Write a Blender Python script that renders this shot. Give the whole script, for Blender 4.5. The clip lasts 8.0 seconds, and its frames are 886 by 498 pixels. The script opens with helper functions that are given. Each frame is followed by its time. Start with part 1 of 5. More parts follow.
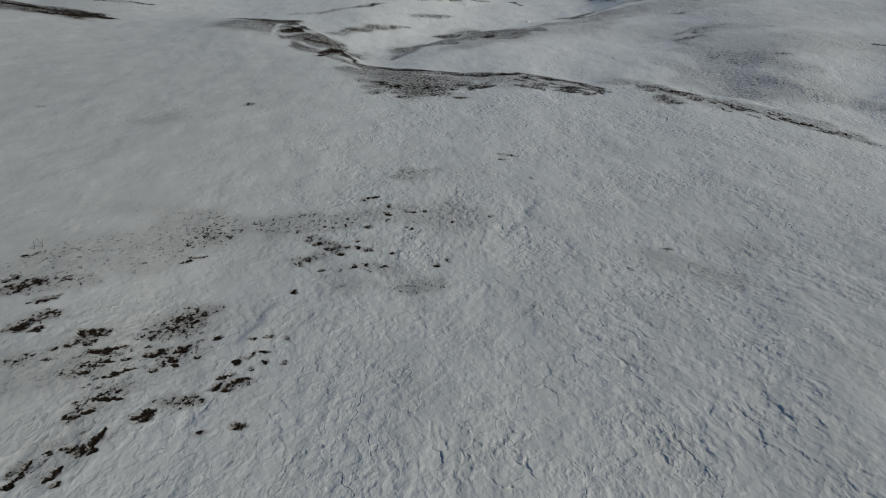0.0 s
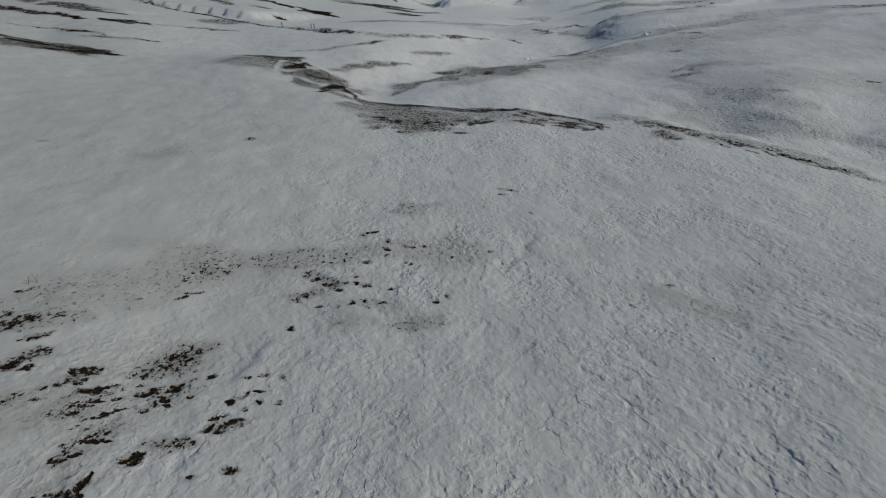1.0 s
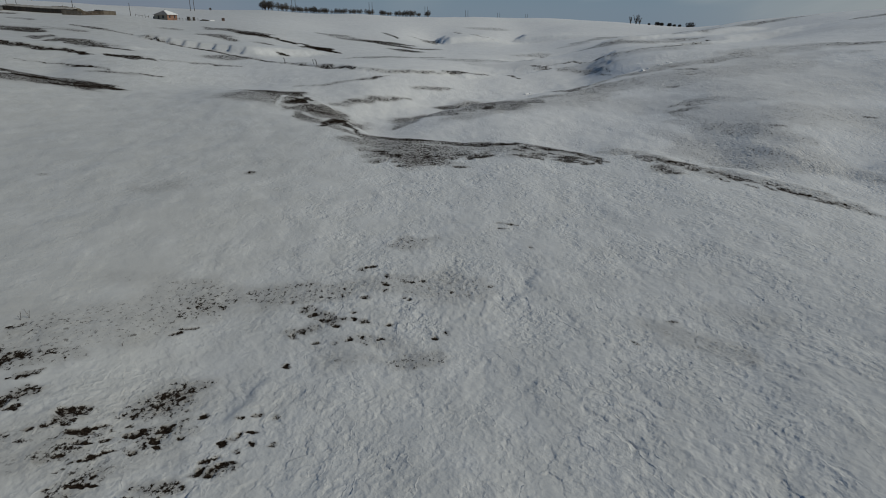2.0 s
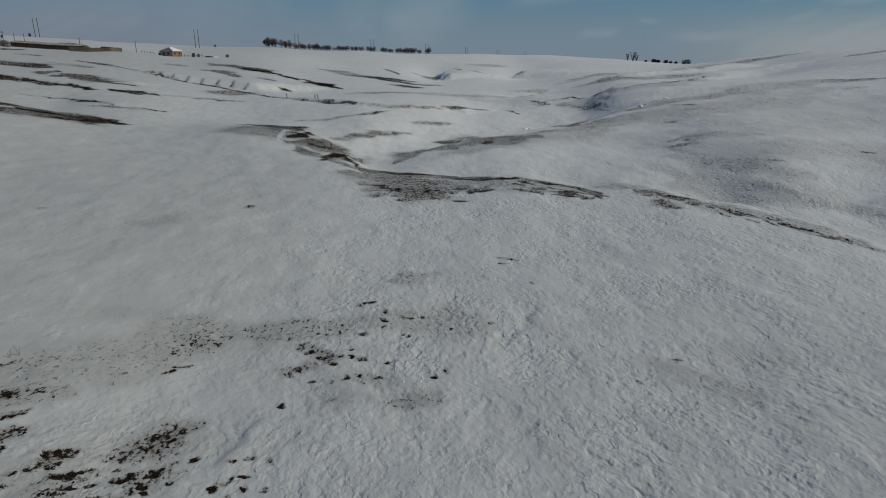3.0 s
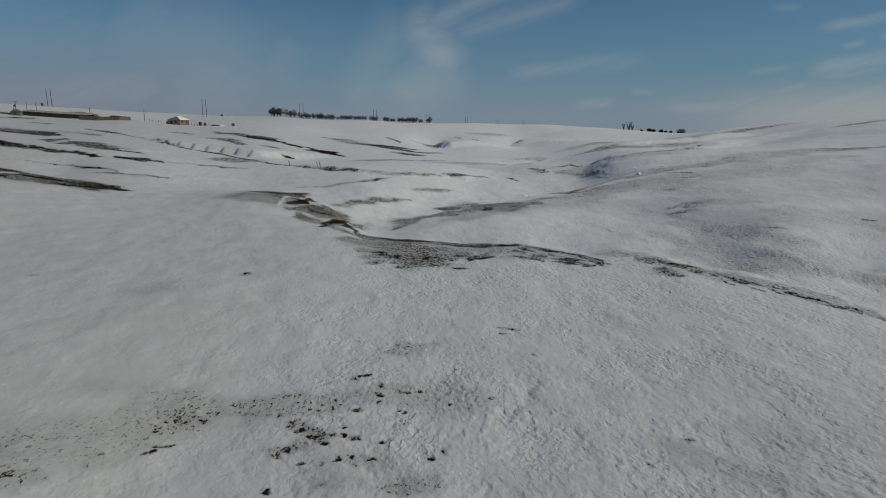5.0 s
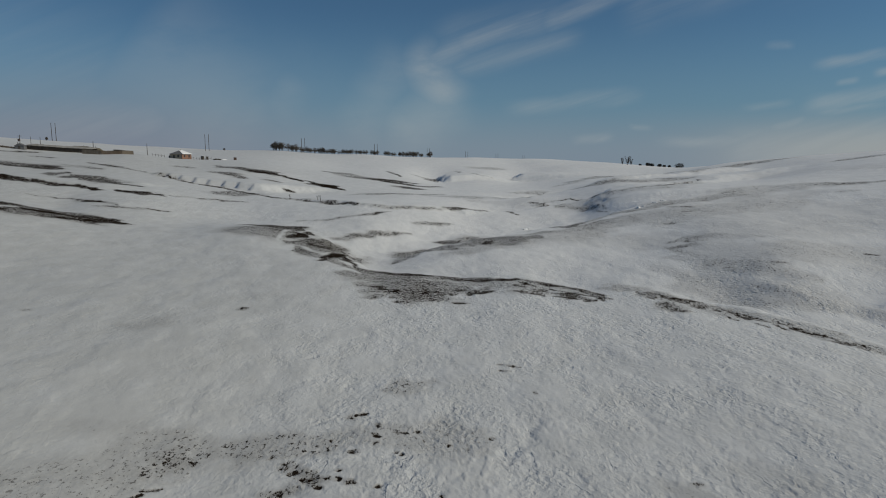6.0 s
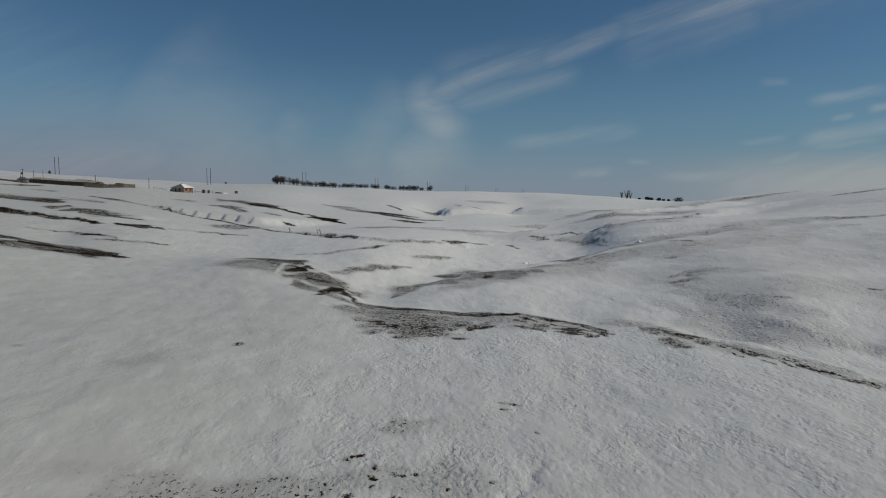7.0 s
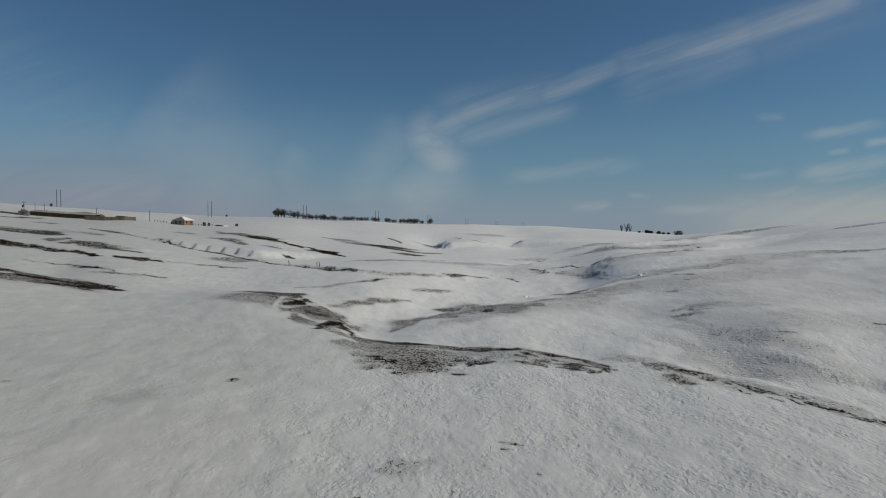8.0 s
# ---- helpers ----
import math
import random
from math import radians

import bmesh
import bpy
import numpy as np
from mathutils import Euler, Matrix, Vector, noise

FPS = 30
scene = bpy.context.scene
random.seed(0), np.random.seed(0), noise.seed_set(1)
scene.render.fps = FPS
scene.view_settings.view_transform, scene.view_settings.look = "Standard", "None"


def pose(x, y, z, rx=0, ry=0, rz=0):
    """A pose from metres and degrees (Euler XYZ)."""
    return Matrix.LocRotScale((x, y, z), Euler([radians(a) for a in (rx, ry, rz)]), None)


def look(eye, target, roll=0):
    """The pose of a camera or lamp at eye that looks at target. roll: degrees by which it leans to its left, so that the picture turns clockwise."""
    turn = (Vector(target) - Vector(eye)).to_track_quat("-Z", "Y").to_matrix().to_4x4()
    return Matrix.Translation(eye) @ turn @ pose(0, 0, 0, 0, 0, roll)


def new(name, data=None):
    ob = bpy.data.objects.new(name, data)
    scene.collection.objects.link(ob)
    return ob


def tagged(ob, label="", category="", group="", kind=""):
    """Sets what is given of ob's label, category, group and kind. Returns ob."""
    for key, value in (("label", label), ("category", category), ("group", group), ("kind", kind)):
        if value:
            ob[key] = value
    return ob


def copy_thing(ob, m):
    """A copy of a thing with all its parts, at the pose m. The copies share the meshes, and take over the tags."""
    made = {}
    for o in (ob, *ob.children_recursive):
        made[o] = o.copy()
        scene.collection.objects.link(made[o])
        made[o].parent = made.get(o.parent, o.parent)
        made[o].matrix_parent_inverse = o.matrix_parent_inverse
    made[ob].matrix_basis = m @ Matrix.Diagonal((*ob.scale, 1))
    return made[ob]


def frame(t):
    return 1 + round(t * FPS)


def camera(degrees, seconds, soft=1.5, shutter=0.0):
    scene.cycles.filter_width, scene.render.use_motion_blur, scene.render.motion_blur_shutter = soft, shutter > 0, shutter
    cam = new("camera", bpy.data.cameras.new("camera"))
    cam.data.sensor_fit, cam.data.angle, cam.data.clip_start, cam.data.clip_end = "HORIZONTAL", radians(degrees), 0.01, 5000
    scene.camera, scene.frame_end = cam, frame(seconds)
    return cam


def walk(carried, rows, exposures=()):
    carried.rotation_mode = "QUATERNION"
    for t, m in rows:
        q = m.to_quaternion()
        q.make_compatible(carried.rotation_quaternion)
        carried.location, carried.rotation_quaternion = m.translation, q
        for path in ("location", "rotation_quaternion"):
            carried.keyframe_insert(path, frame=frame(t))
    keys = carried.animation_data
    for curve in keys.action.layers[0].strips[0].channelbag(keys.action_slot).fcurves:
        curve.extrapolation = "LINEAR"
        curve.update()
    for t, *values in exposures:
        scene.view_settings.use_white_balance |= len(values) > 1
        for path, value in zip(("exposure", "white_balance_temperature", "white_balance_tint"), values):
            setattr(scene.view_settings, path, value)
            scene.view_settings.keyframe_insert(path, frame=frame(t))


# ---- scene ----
cam = camera(72.54, 8.0, soft=1.0)
walk(cam, [
    (0, look((0.000, 0.000, 14.000), (0.017, 89.090, -31.421), -0.292)),
    (0.5, look((0.009, 0.169, 14.002), (0.053, 90.436, -29.032), -0.226)),
    (1, look((0.021, 0.349, 14.004), (0.084, 91.767, -26.525), -0.167)),
    (1.5, look((0.034, 0.539, 14.006), (0.109, 92.995, -24.097), -0.114)),
    (3, look((0.086, 1.175, 14.017), (0.159, 96.418, -16.460), 0.011)),
    (3.5, look((0.107, 1.409, 14.022), (0.169, 97.419, -13.943), 0.045)),
    (4, look((0.130, 1.654, 14.027), (0.176, 98.395, -11.294), 0.077)),
    (4.5, look((0.155, 1.909, 14.033), (0.180, 99.283, -8.732), 0.106)),
    (6, look((0.241, 2.740, 14.054), (0.188, 101.651, -0.666), 0.193)),
    (6.5, look((0.274, 3.039, 14.062), (0.192, 102.311, 2.017), 0.224)),
    (7, look((0.308, 3.349, 14.071), (0.196, 102.920, 4.820), 0.257)),
    (7.5, look((0.345, 3.669, 14.080), (0.202, 103.452, 7.502), 0.293)),
    (8, look((0.383, 4.000, 14.090), (0.212, 103.927, 10.267), 0.333)),
], exposures=[(0.0, -0.64, 7060, 1.5), (4.0, -0.62, 7150, 2.5), (6.0, -0.5, 7310, 3.2), (7.0, -0.47, 7400, 3.6), (8.0, -0.35, 7480, 4.0)])

# ---- world, sun ----
SUN_TURN, SUN_HEIGHT = radians(98), radians(37)

world = bpy.data.worlds.new("world")
scene.world = world
world.use_nodes = True
wn, wl = world.node_tree.nodes, world.node_tree.links
sky = wn.new("ShaderNodeTexSky")
sky.sky_type, sky.sun_disc = "NISHITA", False
sky.sun_elevation, sky.sun_rotation = SUN_HEIGHT, SUN_TURN
sky.air_density, sky.dust_density, sky.ozone_density, sky.altitude = 1.0, 0.6, 1.6, 400
wn["Background"].inputs["Strength"].default_value = 0.05


def sky_math(op, a, b=None, c=None, clamp=False):
    n = wn.new("ShaderNodeMath")
    n.operation, n.use_clamp = op, clamp
    for i, v in enumerate((a, b, c)):
        if isinstance(v, (int, float)):
            n.inputs[i].default_value = v
        elif v is not None:
            wl.new(v, n.inputs[i])
    return n.outputs[0]


def sky_noise(vector, scale, detail, rough=0.6):
    n = wn.new("ShaderNodeTexNoise")
    n.inputs["Scale"].default_value, n.inputs["Detail"].default_value, n.inputs["Roughness"].default_value = scale, detail, rough
    wl.new(vector, n.inputs["Vector"])
    return n.outputs["Fac"]


def sky_step(a, b, v):
    n = wn.new("ShaderNodeMapRange")
    n.interpolation_type = "SMOOTHSTEP"
    n.inputs["From Min"].default_value, n.inputs["From Max"].default_value = a, b
    wl.new(v, n.inputs["Value"])
    return n.outputs["Result"]


# thin cirrus: where each direction cuts a high flat layer of air
way = wn.new("ShaderNodeTexCoord").outputs["Generated"]
split = wn.new("ShaderNodeSeparateXYZ")
wl.new(way, split.inputs[0])
ahead = sky_math("MAXIMUM", split.outputs["Y"], 0.05)
side = sky_math("DIVIDE", split.outputs["X"], ahead)
rise = sky_math("DIVIDE", split.outputs["Z"], ahead)
flat = wn.new("ShaderNodeCombineXYZ")
wl.new(side, flat.inputs[0])
wl.new(rise, flat.inputs[1])
streak = wn.new("ShaderNodeMapping")
streak.inputs["Scale"].default_value = (0.9, 11.0, 1)
lean = wn.new("ShaderNodeMapping")
lean.inputs["Rotation"].default_value = (0, 0, radians(-19))
wl.new(flat.outputs[0], lean.inputs["Vector"])
wl.new(lean.outputs[0], streak.inputs["Vector"])
wisp = sky_noise(streak.outputs[0], 2.2, 7, 0.62)
curl = wn.new("ShaderNodeMapping")
curl.inputs["Rotation"].default_value, curl.inputs["Scale"].default_value = (0, 0, radians(-35)), (1.6, 3.4, 1)
wl.new(flat.outputs[0], curl.inputs["Vector"])
mist = sky_noise(curl.outputs[0], 3.6, 6, 0.6)
veil = sky_noise(flat.outputs[0], 2.4, 5, 0.55)
fray = sky_noise(flat.outputs[0], 3.2, 4, 0.5)
wander = sky_math("MULTIPLY_ADD", fray, 0.06, -0.03)


def plume(x0, y0, x1, y1, width, strength):
    """A long feathered cloud between two directions (side, rise)."""
    length = math.hypot(x1 - x0, y1 - y0)
    ux, uy = (x1 - x0) / length, (y1 - y0) / length
    along = sky_math("ADD", sky_math("MULTIPLY_ADD", side, ux / length, -(x0 * ux + y0 * uy) / length), sky_math("MULTIPLY", rise, uy / length))
    off = sky_math("ADD", sky_math("MULTIPLY_ADD", side, -uy, x0 * uy - y0 * ux), sky_math("MULTIPLY", rise, ux))
    off = sky_math("ABSOLUTE", sky_math("ADD", off, wander))
    soft = min(0.26, 0.028 / length)
    body = sky_math("MULTIPLY", sky_step(width * 1.9, 0.0, off), sky_math("MULTIPLY", sky_step(-soft, soft, along), sky_step(1 + soft, 1 - soft, along)))
    return sky_math("MULTIPLY", body, sky_math("MULTIPLY", sky_step(0.15, 0.58, mist) if abs(uy) > 0.55 else sky_step(0.2, 0.8, wisp), strength))


cloud = plume(0.673, 0.378, 0.473, 0.315, 0.021, 0.70)
for spec in ((0.509, 0.328, 0.280, 0.255, 0.019, 0.90), (0.298, 0.264, 0.151, 0.214, 0.013, 1.00), (0.169, 0.223, 0.012, 0.179, 0.016, 0.80),
             (0.040, 0.190, -0.042, 0.141, 0.019, 0.70), (-0.050, 0.165, 0.010, 0.085, 0.030, 0.80), (0.018, 0.105, -0.081, 0.034, 0.040, 0.45),
             (0.717, 0.381, 0.501, 0.298, 0.047, 0.2), (0.500, 0.308, 0.289, 0.233, 0.034, 0.45), (0.207, 0.194, 0.012, 0.143, 0.015, 0.50),
             (0.197, 0.233, -0.007, 0.195, 0.022, 0.30), (-0.070, 0.165, -0.117, 0.083, 0.030, 0.28), (-0.089, 0.103, -0.147, 0.041, 0.032, 0.26),
             (0.115, 0.075, 0.306, 0.099, 0.011, 0.60), (0.607, 0.149, 0.714, 0.165, 0.007, 0.90), (0.695, 0.135, 0.741, 0.142, 0.005, 0.80),
             (0.633, 0.122, 0.665, 0.127, 0.004, 0.60), (0.594, 0.087, 0.747, 0.110, 0.012, 0.75), (0.609, 0.076, 0.720, 0.086, 0.006, 0.60),
             (0.487, 0.090, 0.557, 0.095, 0.005, 0.45), (0.533, 0.058, 0.583, 0.066, 0.005, 0.60), (0.515, 0.180, 0.554, 0.181, 0.005, 0.45),
             (0.304, 0.050, 0.337, 0.049, 0.004, 0.50), (0.216, 0.028, 0.270, 0.036, 0.006, 0.60), (0.358, 0.029, 0.591, 0.043, 0.007, 0.55),
             (0.470, 0.023, 0.759, 0.049, 0.024, 0.60), (-0.470, 0.210, -0.332, 0.062, 0.090, 0.24), (-0.397, 0.147, -0.303, 0.044, 0.055, 0.22),
             (-0.787, 0.253, -0.545, 0.125, 0.085, 0.18), (-0.791, 0.061, -0.454, 0.058, 0.037, 0.35), (-0.230, 0.120, -0.267, 0.064, 0.024, 0.20)):
    cloud = sky_math("MAXIMUM", cloud, plume(*spec))
cloud = sky_math("MAXIMUM", cloud, sky_math("MULTIPLY", sky_math("MULTIPLY", sky_step(0.5, 0.8, veil), sky_step(0.34, 0.02, rise)), 0.2))
cloud = sky_math("MULTIPLY", cloud, 0.5)
low = sky_math("MULTIPLY", sky_step(0.24, 0.0, rise), 0.72)


def sky_mix(fac, a, b):
    n = wn.new("ShaderNodeMix")
    n.data_type = "RGBA"
    wl.new(fac, n.inputs[0])
    wl.new(a, n.inputs[6])
    n.inputs[7].default_value = (*b, 1)
    return n.outputs[2]


tint = wn.new("ShaderNodeMix")
tint.data_type, tint.blend_type = "RGBA", "MULTIPLY"
tint.inputs[0].default_value, tint.inputs[7].default_value = 1.0, (0.72, 1.13, 1.54, 1)
wl.new(sky.outputs[0], tint.inputs[6])
clear = sky_mix(low, tint.outputs[2], (3.5, 6.2, 10.2))
clear = sky_mix(sky_math("MULTIPLY", sky_step(0.1, 0.0, rise), 0.55), clear, (6.4, 7.4, 9.9))
haze = sky_math("MULTIPLY", sky_math("MULTIPLY", sky_step(0.2, 0.0, rise), sky_step(-0.05, -0.6, side)), 0.8)
clear = sky_mix(haze, clear, (5.0, 5.75, 8.4))
haze = sky_math("MULTIPLY", sky_math("MULTIPLY", sky_step(0.09, 0.01, rise), sky_step(0.28, 0.75, side)), 0.7)
clear = sky_mix(haze, clear, (9.4, 10.0, 11.0))
wl.new(sky_mix(cloud, clear, (11.3, 12.1, 13.6)), wn["Background"].inputs["Color"])

sun = new("sun", bpy.data.lights.new("sun", "SUN"))
sun.data.energy, sun.data.angle, sun.data.color = 3.15, radians(0.5), (1.0, 0.93, 0.84)
sun.matrix_world = look((math.sin(SUN_TURN) * math.cos(SUN_HEIGHT), math.cos(SUN_TURN) * math.cos(SUN_HEIGHT), math.sin(SUN_HEIGHT)), (0, 0, 0))

# ---- materials ----


def material(name, rough=0.8):
    m = bpy.data.materials.new(name)
    m.use_nodes = True
    t = m.node_tree
    b = t.nodes["Principled BSDF"]
    b.inputs["Roughness"].default_value = rough
    return m, t, b


def node(t, kind, **values):
    n = t.nodes.new(kind)
    for key, value in values.items():
        if key == "op":
            n.operation = value
        else:
            n.inputs[key].default_value = value
    return n


def noise_at(t, vector, scale, detail=4.0, rough=0.55):
    n = node(t, "ShaderNodeTexNoise", Scale=scale, Detail=detail, Roughness=rough)
    t.links.new(vector, n.inputs["Vector"])
    return n.outputs["Fac"]


def math_of(t, op, a, b=None, c=None, clamp=False):
    n = t.nodes.new("ShaderNodeMath")
    n.operation, n.use_clamp = op, clamp
    for i, v in enumerate((a, b, c)):
        if v is None:
            continue
        if isinstance(v, (int, float)):
            n.inputs[i].default_value = v
        else:
            t.links.new(v, n.inputs[i])
    return n.outputs[0]


def ramp_of(t, fac, *stops):
    n = t.nodes.new("ShaderNodeValToRGB")
    e = n.color_ramp.elements
    while len(e) < len(stops):
        e.new(0.5)
    for s, (p, c) in zip(e, stops):
        s.position, s.color = p, (*c, 1) if len(c) == 3 else c
    t.links.new(fac, n.inputs[0])
    return n.outputs["Color"]


def mix_of(t, fac, a, b):
    n = t.nodes.new("ShaderNodeMix")
    n.data_type = "RGBA"
    for i, v in ((0, fac), (6, a), (7, b)):
        if isinstance(v, (int, float)):
            n.inputs[i].default_value = v
        elif isinstance(v, tuple):
            n.inputs[i].default_value = (*v, 1)
        else:
            t.links.new(v, n.inputs[i])
    return n.outputs[2]


def snow_material():
    """Wind-packed snow that thins to steppe soil and dead grass where the "bare" attribute is high."""
    m, t, b = material("snow_and_soil", 0.6)
    place = t.nodes.new("ShaderNodeTexCoord").outputs["Object"]

    def attribute(name):
        n = t.nodes.new("ShaderNodeAttribute")
        n.attribute_name = name
        return n.outputs["Fac"]

    thin, coarse, vast, whiteness, rugged, shelf = attribute("bare"), attribute("coarse"), attribute("vast"), attribute("whiteness"), attribute("rugged"), attribute("shelf")
    stretch = t.nodes.new("ShaderNodeMapping")
    stretch.inputs["Rotation"].default_value = (0, 0, radians(6))
    stretch.inputs["Scale"].default_value = (1, 0.58, 1)
    t.links.new(place, stretch.inputs["Vector"])
    wind = stretch.outputs[0]
    fine = noise_at(t, wind, 4.2, 8, 0.78)
    broad = noise_at(t, wind, 2.2, 8, 0.82)
    grain = noise_at(t, place, 11, 4, 0.65)
    n = t.nodes.new("ShaderNodeMix")
    t.links.new(coarse, n.inputs[0])
    t.links.new(fine, n.inputs[2])
    t.links.new(broad, n.inputs[3])
    wide = t.nodes.new("ShaderNodeMix")
    t.links.new(vast, wide.inputs[0])
    t.links.new(n.outputs[0], wide.inputs[2])
    t.links.new(noise_at(t, wind, 1.3, 8, 0.9), wide.inputs[3])
    n = math_of(t, "MULTIPLY_ADD", wide.outputs[0], 3.5, -1.25)
    grit = noise_at(t, wind, 5.5, 5, 0.7)
    n = math_of(t, "ADD", n, math_of(t, "MULTIPLY_ADD", grain, 0.6, -0.3))
    n = math_of(t, "ADD", n, math_of(t, "MULTIPLY", math_of(t, "MULTIPLY_ADD", grit, 2.5, -1.25), math_of(t, "MULTIPLY_ADD", vast, -0.7, 1.0)))
    n = math_of(t, "MAXIMUM", n, 0.09)
    cover = ramp_of(t, math_of(t, "ADD", math_of(t, "SUBTRACT", math_of(t, "MULTIPLY_ADD", thin, 1.14, -0.14), n), 0.5), (0.44, (0, 0, 0)), (0.60, (1, 1, 1)))
    soil = ramp_of(t, grain, (0.3, (0.009, 0.0062, 0.0048)), (0.55, (0.021, 0.0155, 0.012)), (0.8, (0.062, 0.046, 0.036)))
    patch = noise_at(t, wind, 0.5, 5, 0.6)
    white = ramp_of(t, math_of(t, "ADD", math_of(t, "MULTIPLY_ADD", patch, 0.5, 0.05), math_of(t, "MULTIPLY", whiteness, 0.37)), (0.10, (0.50, 0.507, 0.506)), (0.45, (0.66, 0.672, 0.684)), (0.8, (0.835, 0.84, 0.845)))
    # weak strips veil the snow grey: dust, and in places painted shade
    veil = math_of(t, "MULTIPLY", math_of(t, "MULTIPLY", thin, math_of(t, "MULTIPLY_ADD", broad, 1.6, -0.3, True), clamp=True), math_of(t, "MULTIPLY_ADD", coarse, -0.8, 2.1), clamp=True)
    dust_and_shade = mix_of(t, veil, white, (0.20, 0.185, 0.165))
    t.links.new(mix_of(t, cover, dust_and_shade, soil), b.inputs["Base Color"])
    t.links.new(math_of(t, "MULTIPLY_ADD", cover, -0.3, 0.3), b.inputs["Specular IOR Level"])
    t.links.new(math_of(t, "MULTIPLY_ADD", cover, 0.38, 0.6), b.inputs["Roughness"])

    def lip(level, sharp):
        """Layered snow: a slow fall over each layer, then the step up to the next."""
        u = math_of(t, "FRACT", level)
        step = t.nodes.new("ShaderNodeMapRange")
        step.interpolation_type = "SMOOTHSTEP"
        step.inputs["From Min"].default_value = sharp
        t.links.new(u, step.inputs["Value"])
        return math_of(t, "SUBTRACT", step.outputs["Result"], u)

    loose = t.nodes.new("ShaderNodeMapping")
    loose.inputs["Scale"].default_value = (1, 0.75, 1)
    t.links.new(place, loose.inputs["Vector"])

    def hollow(scale, detail):
        """How far below the sharp crests of the drifted crust."""
        return math_of(t, "ABSOLUTE", math_of(t, "SUBTRACT", noise_at(t, loose.outputs[0], scale, detail, 0.5), 0.5))

    frayed = math_of(t, "ADD", shelf, math_of(t, "MULTIPLY_ADD", noise_at(t, wind, 2.6, 4, 0.6), 0.9, -0.45))
    minor = math_of(t, "MULTIPLY", hollow(1.9, 3), ramp_of(t, noise_at(t, place, 0.55, 3, 0.6), (0.42, (0.55, 0.55, 0.55)), (0.62, (1, 1, 1))))
    crust = math_of(t, "ADD", math_of(t, "MULTIPLY", lip(frayed, 0.8), 0.24), math_of(t, "MULTIPLY", minor, -2.3))
    crust = math_of(t, "ADD", crust, math_of(t, "MULTIPLY", hollow(0.8, 2), -1.9))
    lumps = noise_at(t, wind, 1.1, 6, 0.6)
    torn = ramp_of(t, noise_at(t, place, 0.05, 4, 0.6), (0.42, (0.15, 0.15, 0.15)), (0.6, (1, 1, 1)))
    near = node(t, "ShaderNodeBump", Strength=1.0, Distance=0.12)
    calm = ramp_of(t, noise_at(t, wind, 0.33, 5, 0.6), (0.36, (0.2, 0.2, 0.2)), (0.56, (1, 1, 1)))
    t.links.new(math_of(t, "ADD", math_of(t, "MULTIPLY", crust, math_of(t, "MULTIPLY", rugged, calm)), math_of(t, "MULTIPLY", grain, 0.05)), near.inputs["Height"])
    far = node(t, "ShaderNodeBump", Strength=0.8, Distance=0.26)
    t.links.new(math_of(t, "MULTIPLY", math_of(t, "ADD", lumps, math_of(t, "MULTIPLY", minor, -0.5)), math_of(t, "MULTIPLY", coarse, torn)), far.inputs["Height"])
    t.links.new(near.outputs[0], far.inputs["Normal"])
    t.links.new(far.outputs[0], b.inputs["Normal"])
    return m


SNOW = snow_material()

# ---- the land: crest, bench and valley lines as (x, y, height) ----
LANDFORMS = {}
LANDFORMS["plain_edge"] = [(-91.6, 99, 7.3), (-67.2, 96, 6.5), (-61.1, 100, 4.7), (-53.2, 102, 3.6), (-33.5, 102, 3.2), (-27.5, 102, 2.9), (-21.3, 102, 2.3), (-23.8, 95, 2.0), (-18.2, 89, 1.1), (-13.3, 86, 1.0), (-9.7, 79, 0.2), (-2.9, 76, 0.2), (8.0, 74, 0.2), (11.4, 71, 0.2), (17.3, 65, 0.2), (23.8, 64, 0.6), (29.5, 59, 0.1), (33.2, 49, 0.1), (36.1, 41.5, -0.3)]
LANDFORMS["valley_floor"] = [(43.2, 49, 0.0), (40.8, 59, -0.6), (31.1, 67.5, -0.6), (15.5, 79, -0.7), (1.5, 82, -0.9), (-5.9, 84, -0.9), (-11.2, 90, -1.3), (-13.3, 96, -1.1), (-11.3, 105, -1.1), (-4.4, 119, -1.0), (8.3, 132, -0.8), (21.7, 141, -0.5), (32.0, 147, -0.1)]
LANDFORMS["valley_arm"] = [(-23.1, 116, 0.8), (-37.1, 124, 1.3), (-51.7, 119, 2.2), (-71.4, 116, 4.2)]
LANDFORMS["spur_crest"] = [(-5.0, 94, -0.7), (1.9, 104, 0.1), (8.8, 108, 0.4), (15.3, 113, 0.9), (23.4, 118, 1.6), (33.4, 123, 2.9), (48.3, 130, 5.6), (62.2, 132, 7.3), (79.0, 134, 8.9), (97.3, 136, 10.9)]
LANDFORMS["gully"] = [(34.2, 135, 2.6), (28.3, 142, 1.3)]
LANDFORMS["second_crest"] = [(25.9, 159, 2.2), (36.1, 159, 4.1), (47.1, 162, 6.2), (64.6, 169, 7.4), (89.8, 179, 8.4)]
LANDFORMS["third_crest"] = [(38.8, 194, 4.0), (54.4, 199, 8.0), (80.2, 209, 8.8), (113.9, 226, 11.4)]
LANDFORMS["east_skyline"] = [(104.2, 284, 6.3), (112.2, 266, 11.1), (121.2, 254, 13.4), (135.9, 239, 15.3), (158.2, 219, 17.6), (190.6, 204, 20.4)]
LANDFORMS["east_face"] = [(17.0, 86, -0.4), (30.9, 93, 0.9), (38.2, 92, 2.7), (32.2, 77, 0.6), (39.9, 73, 2.3), (38.1, 64.5, 0.7), (60.7, 94, 4.3), (63.8, 114, 6.2), (55.4, 79, 2.5)]
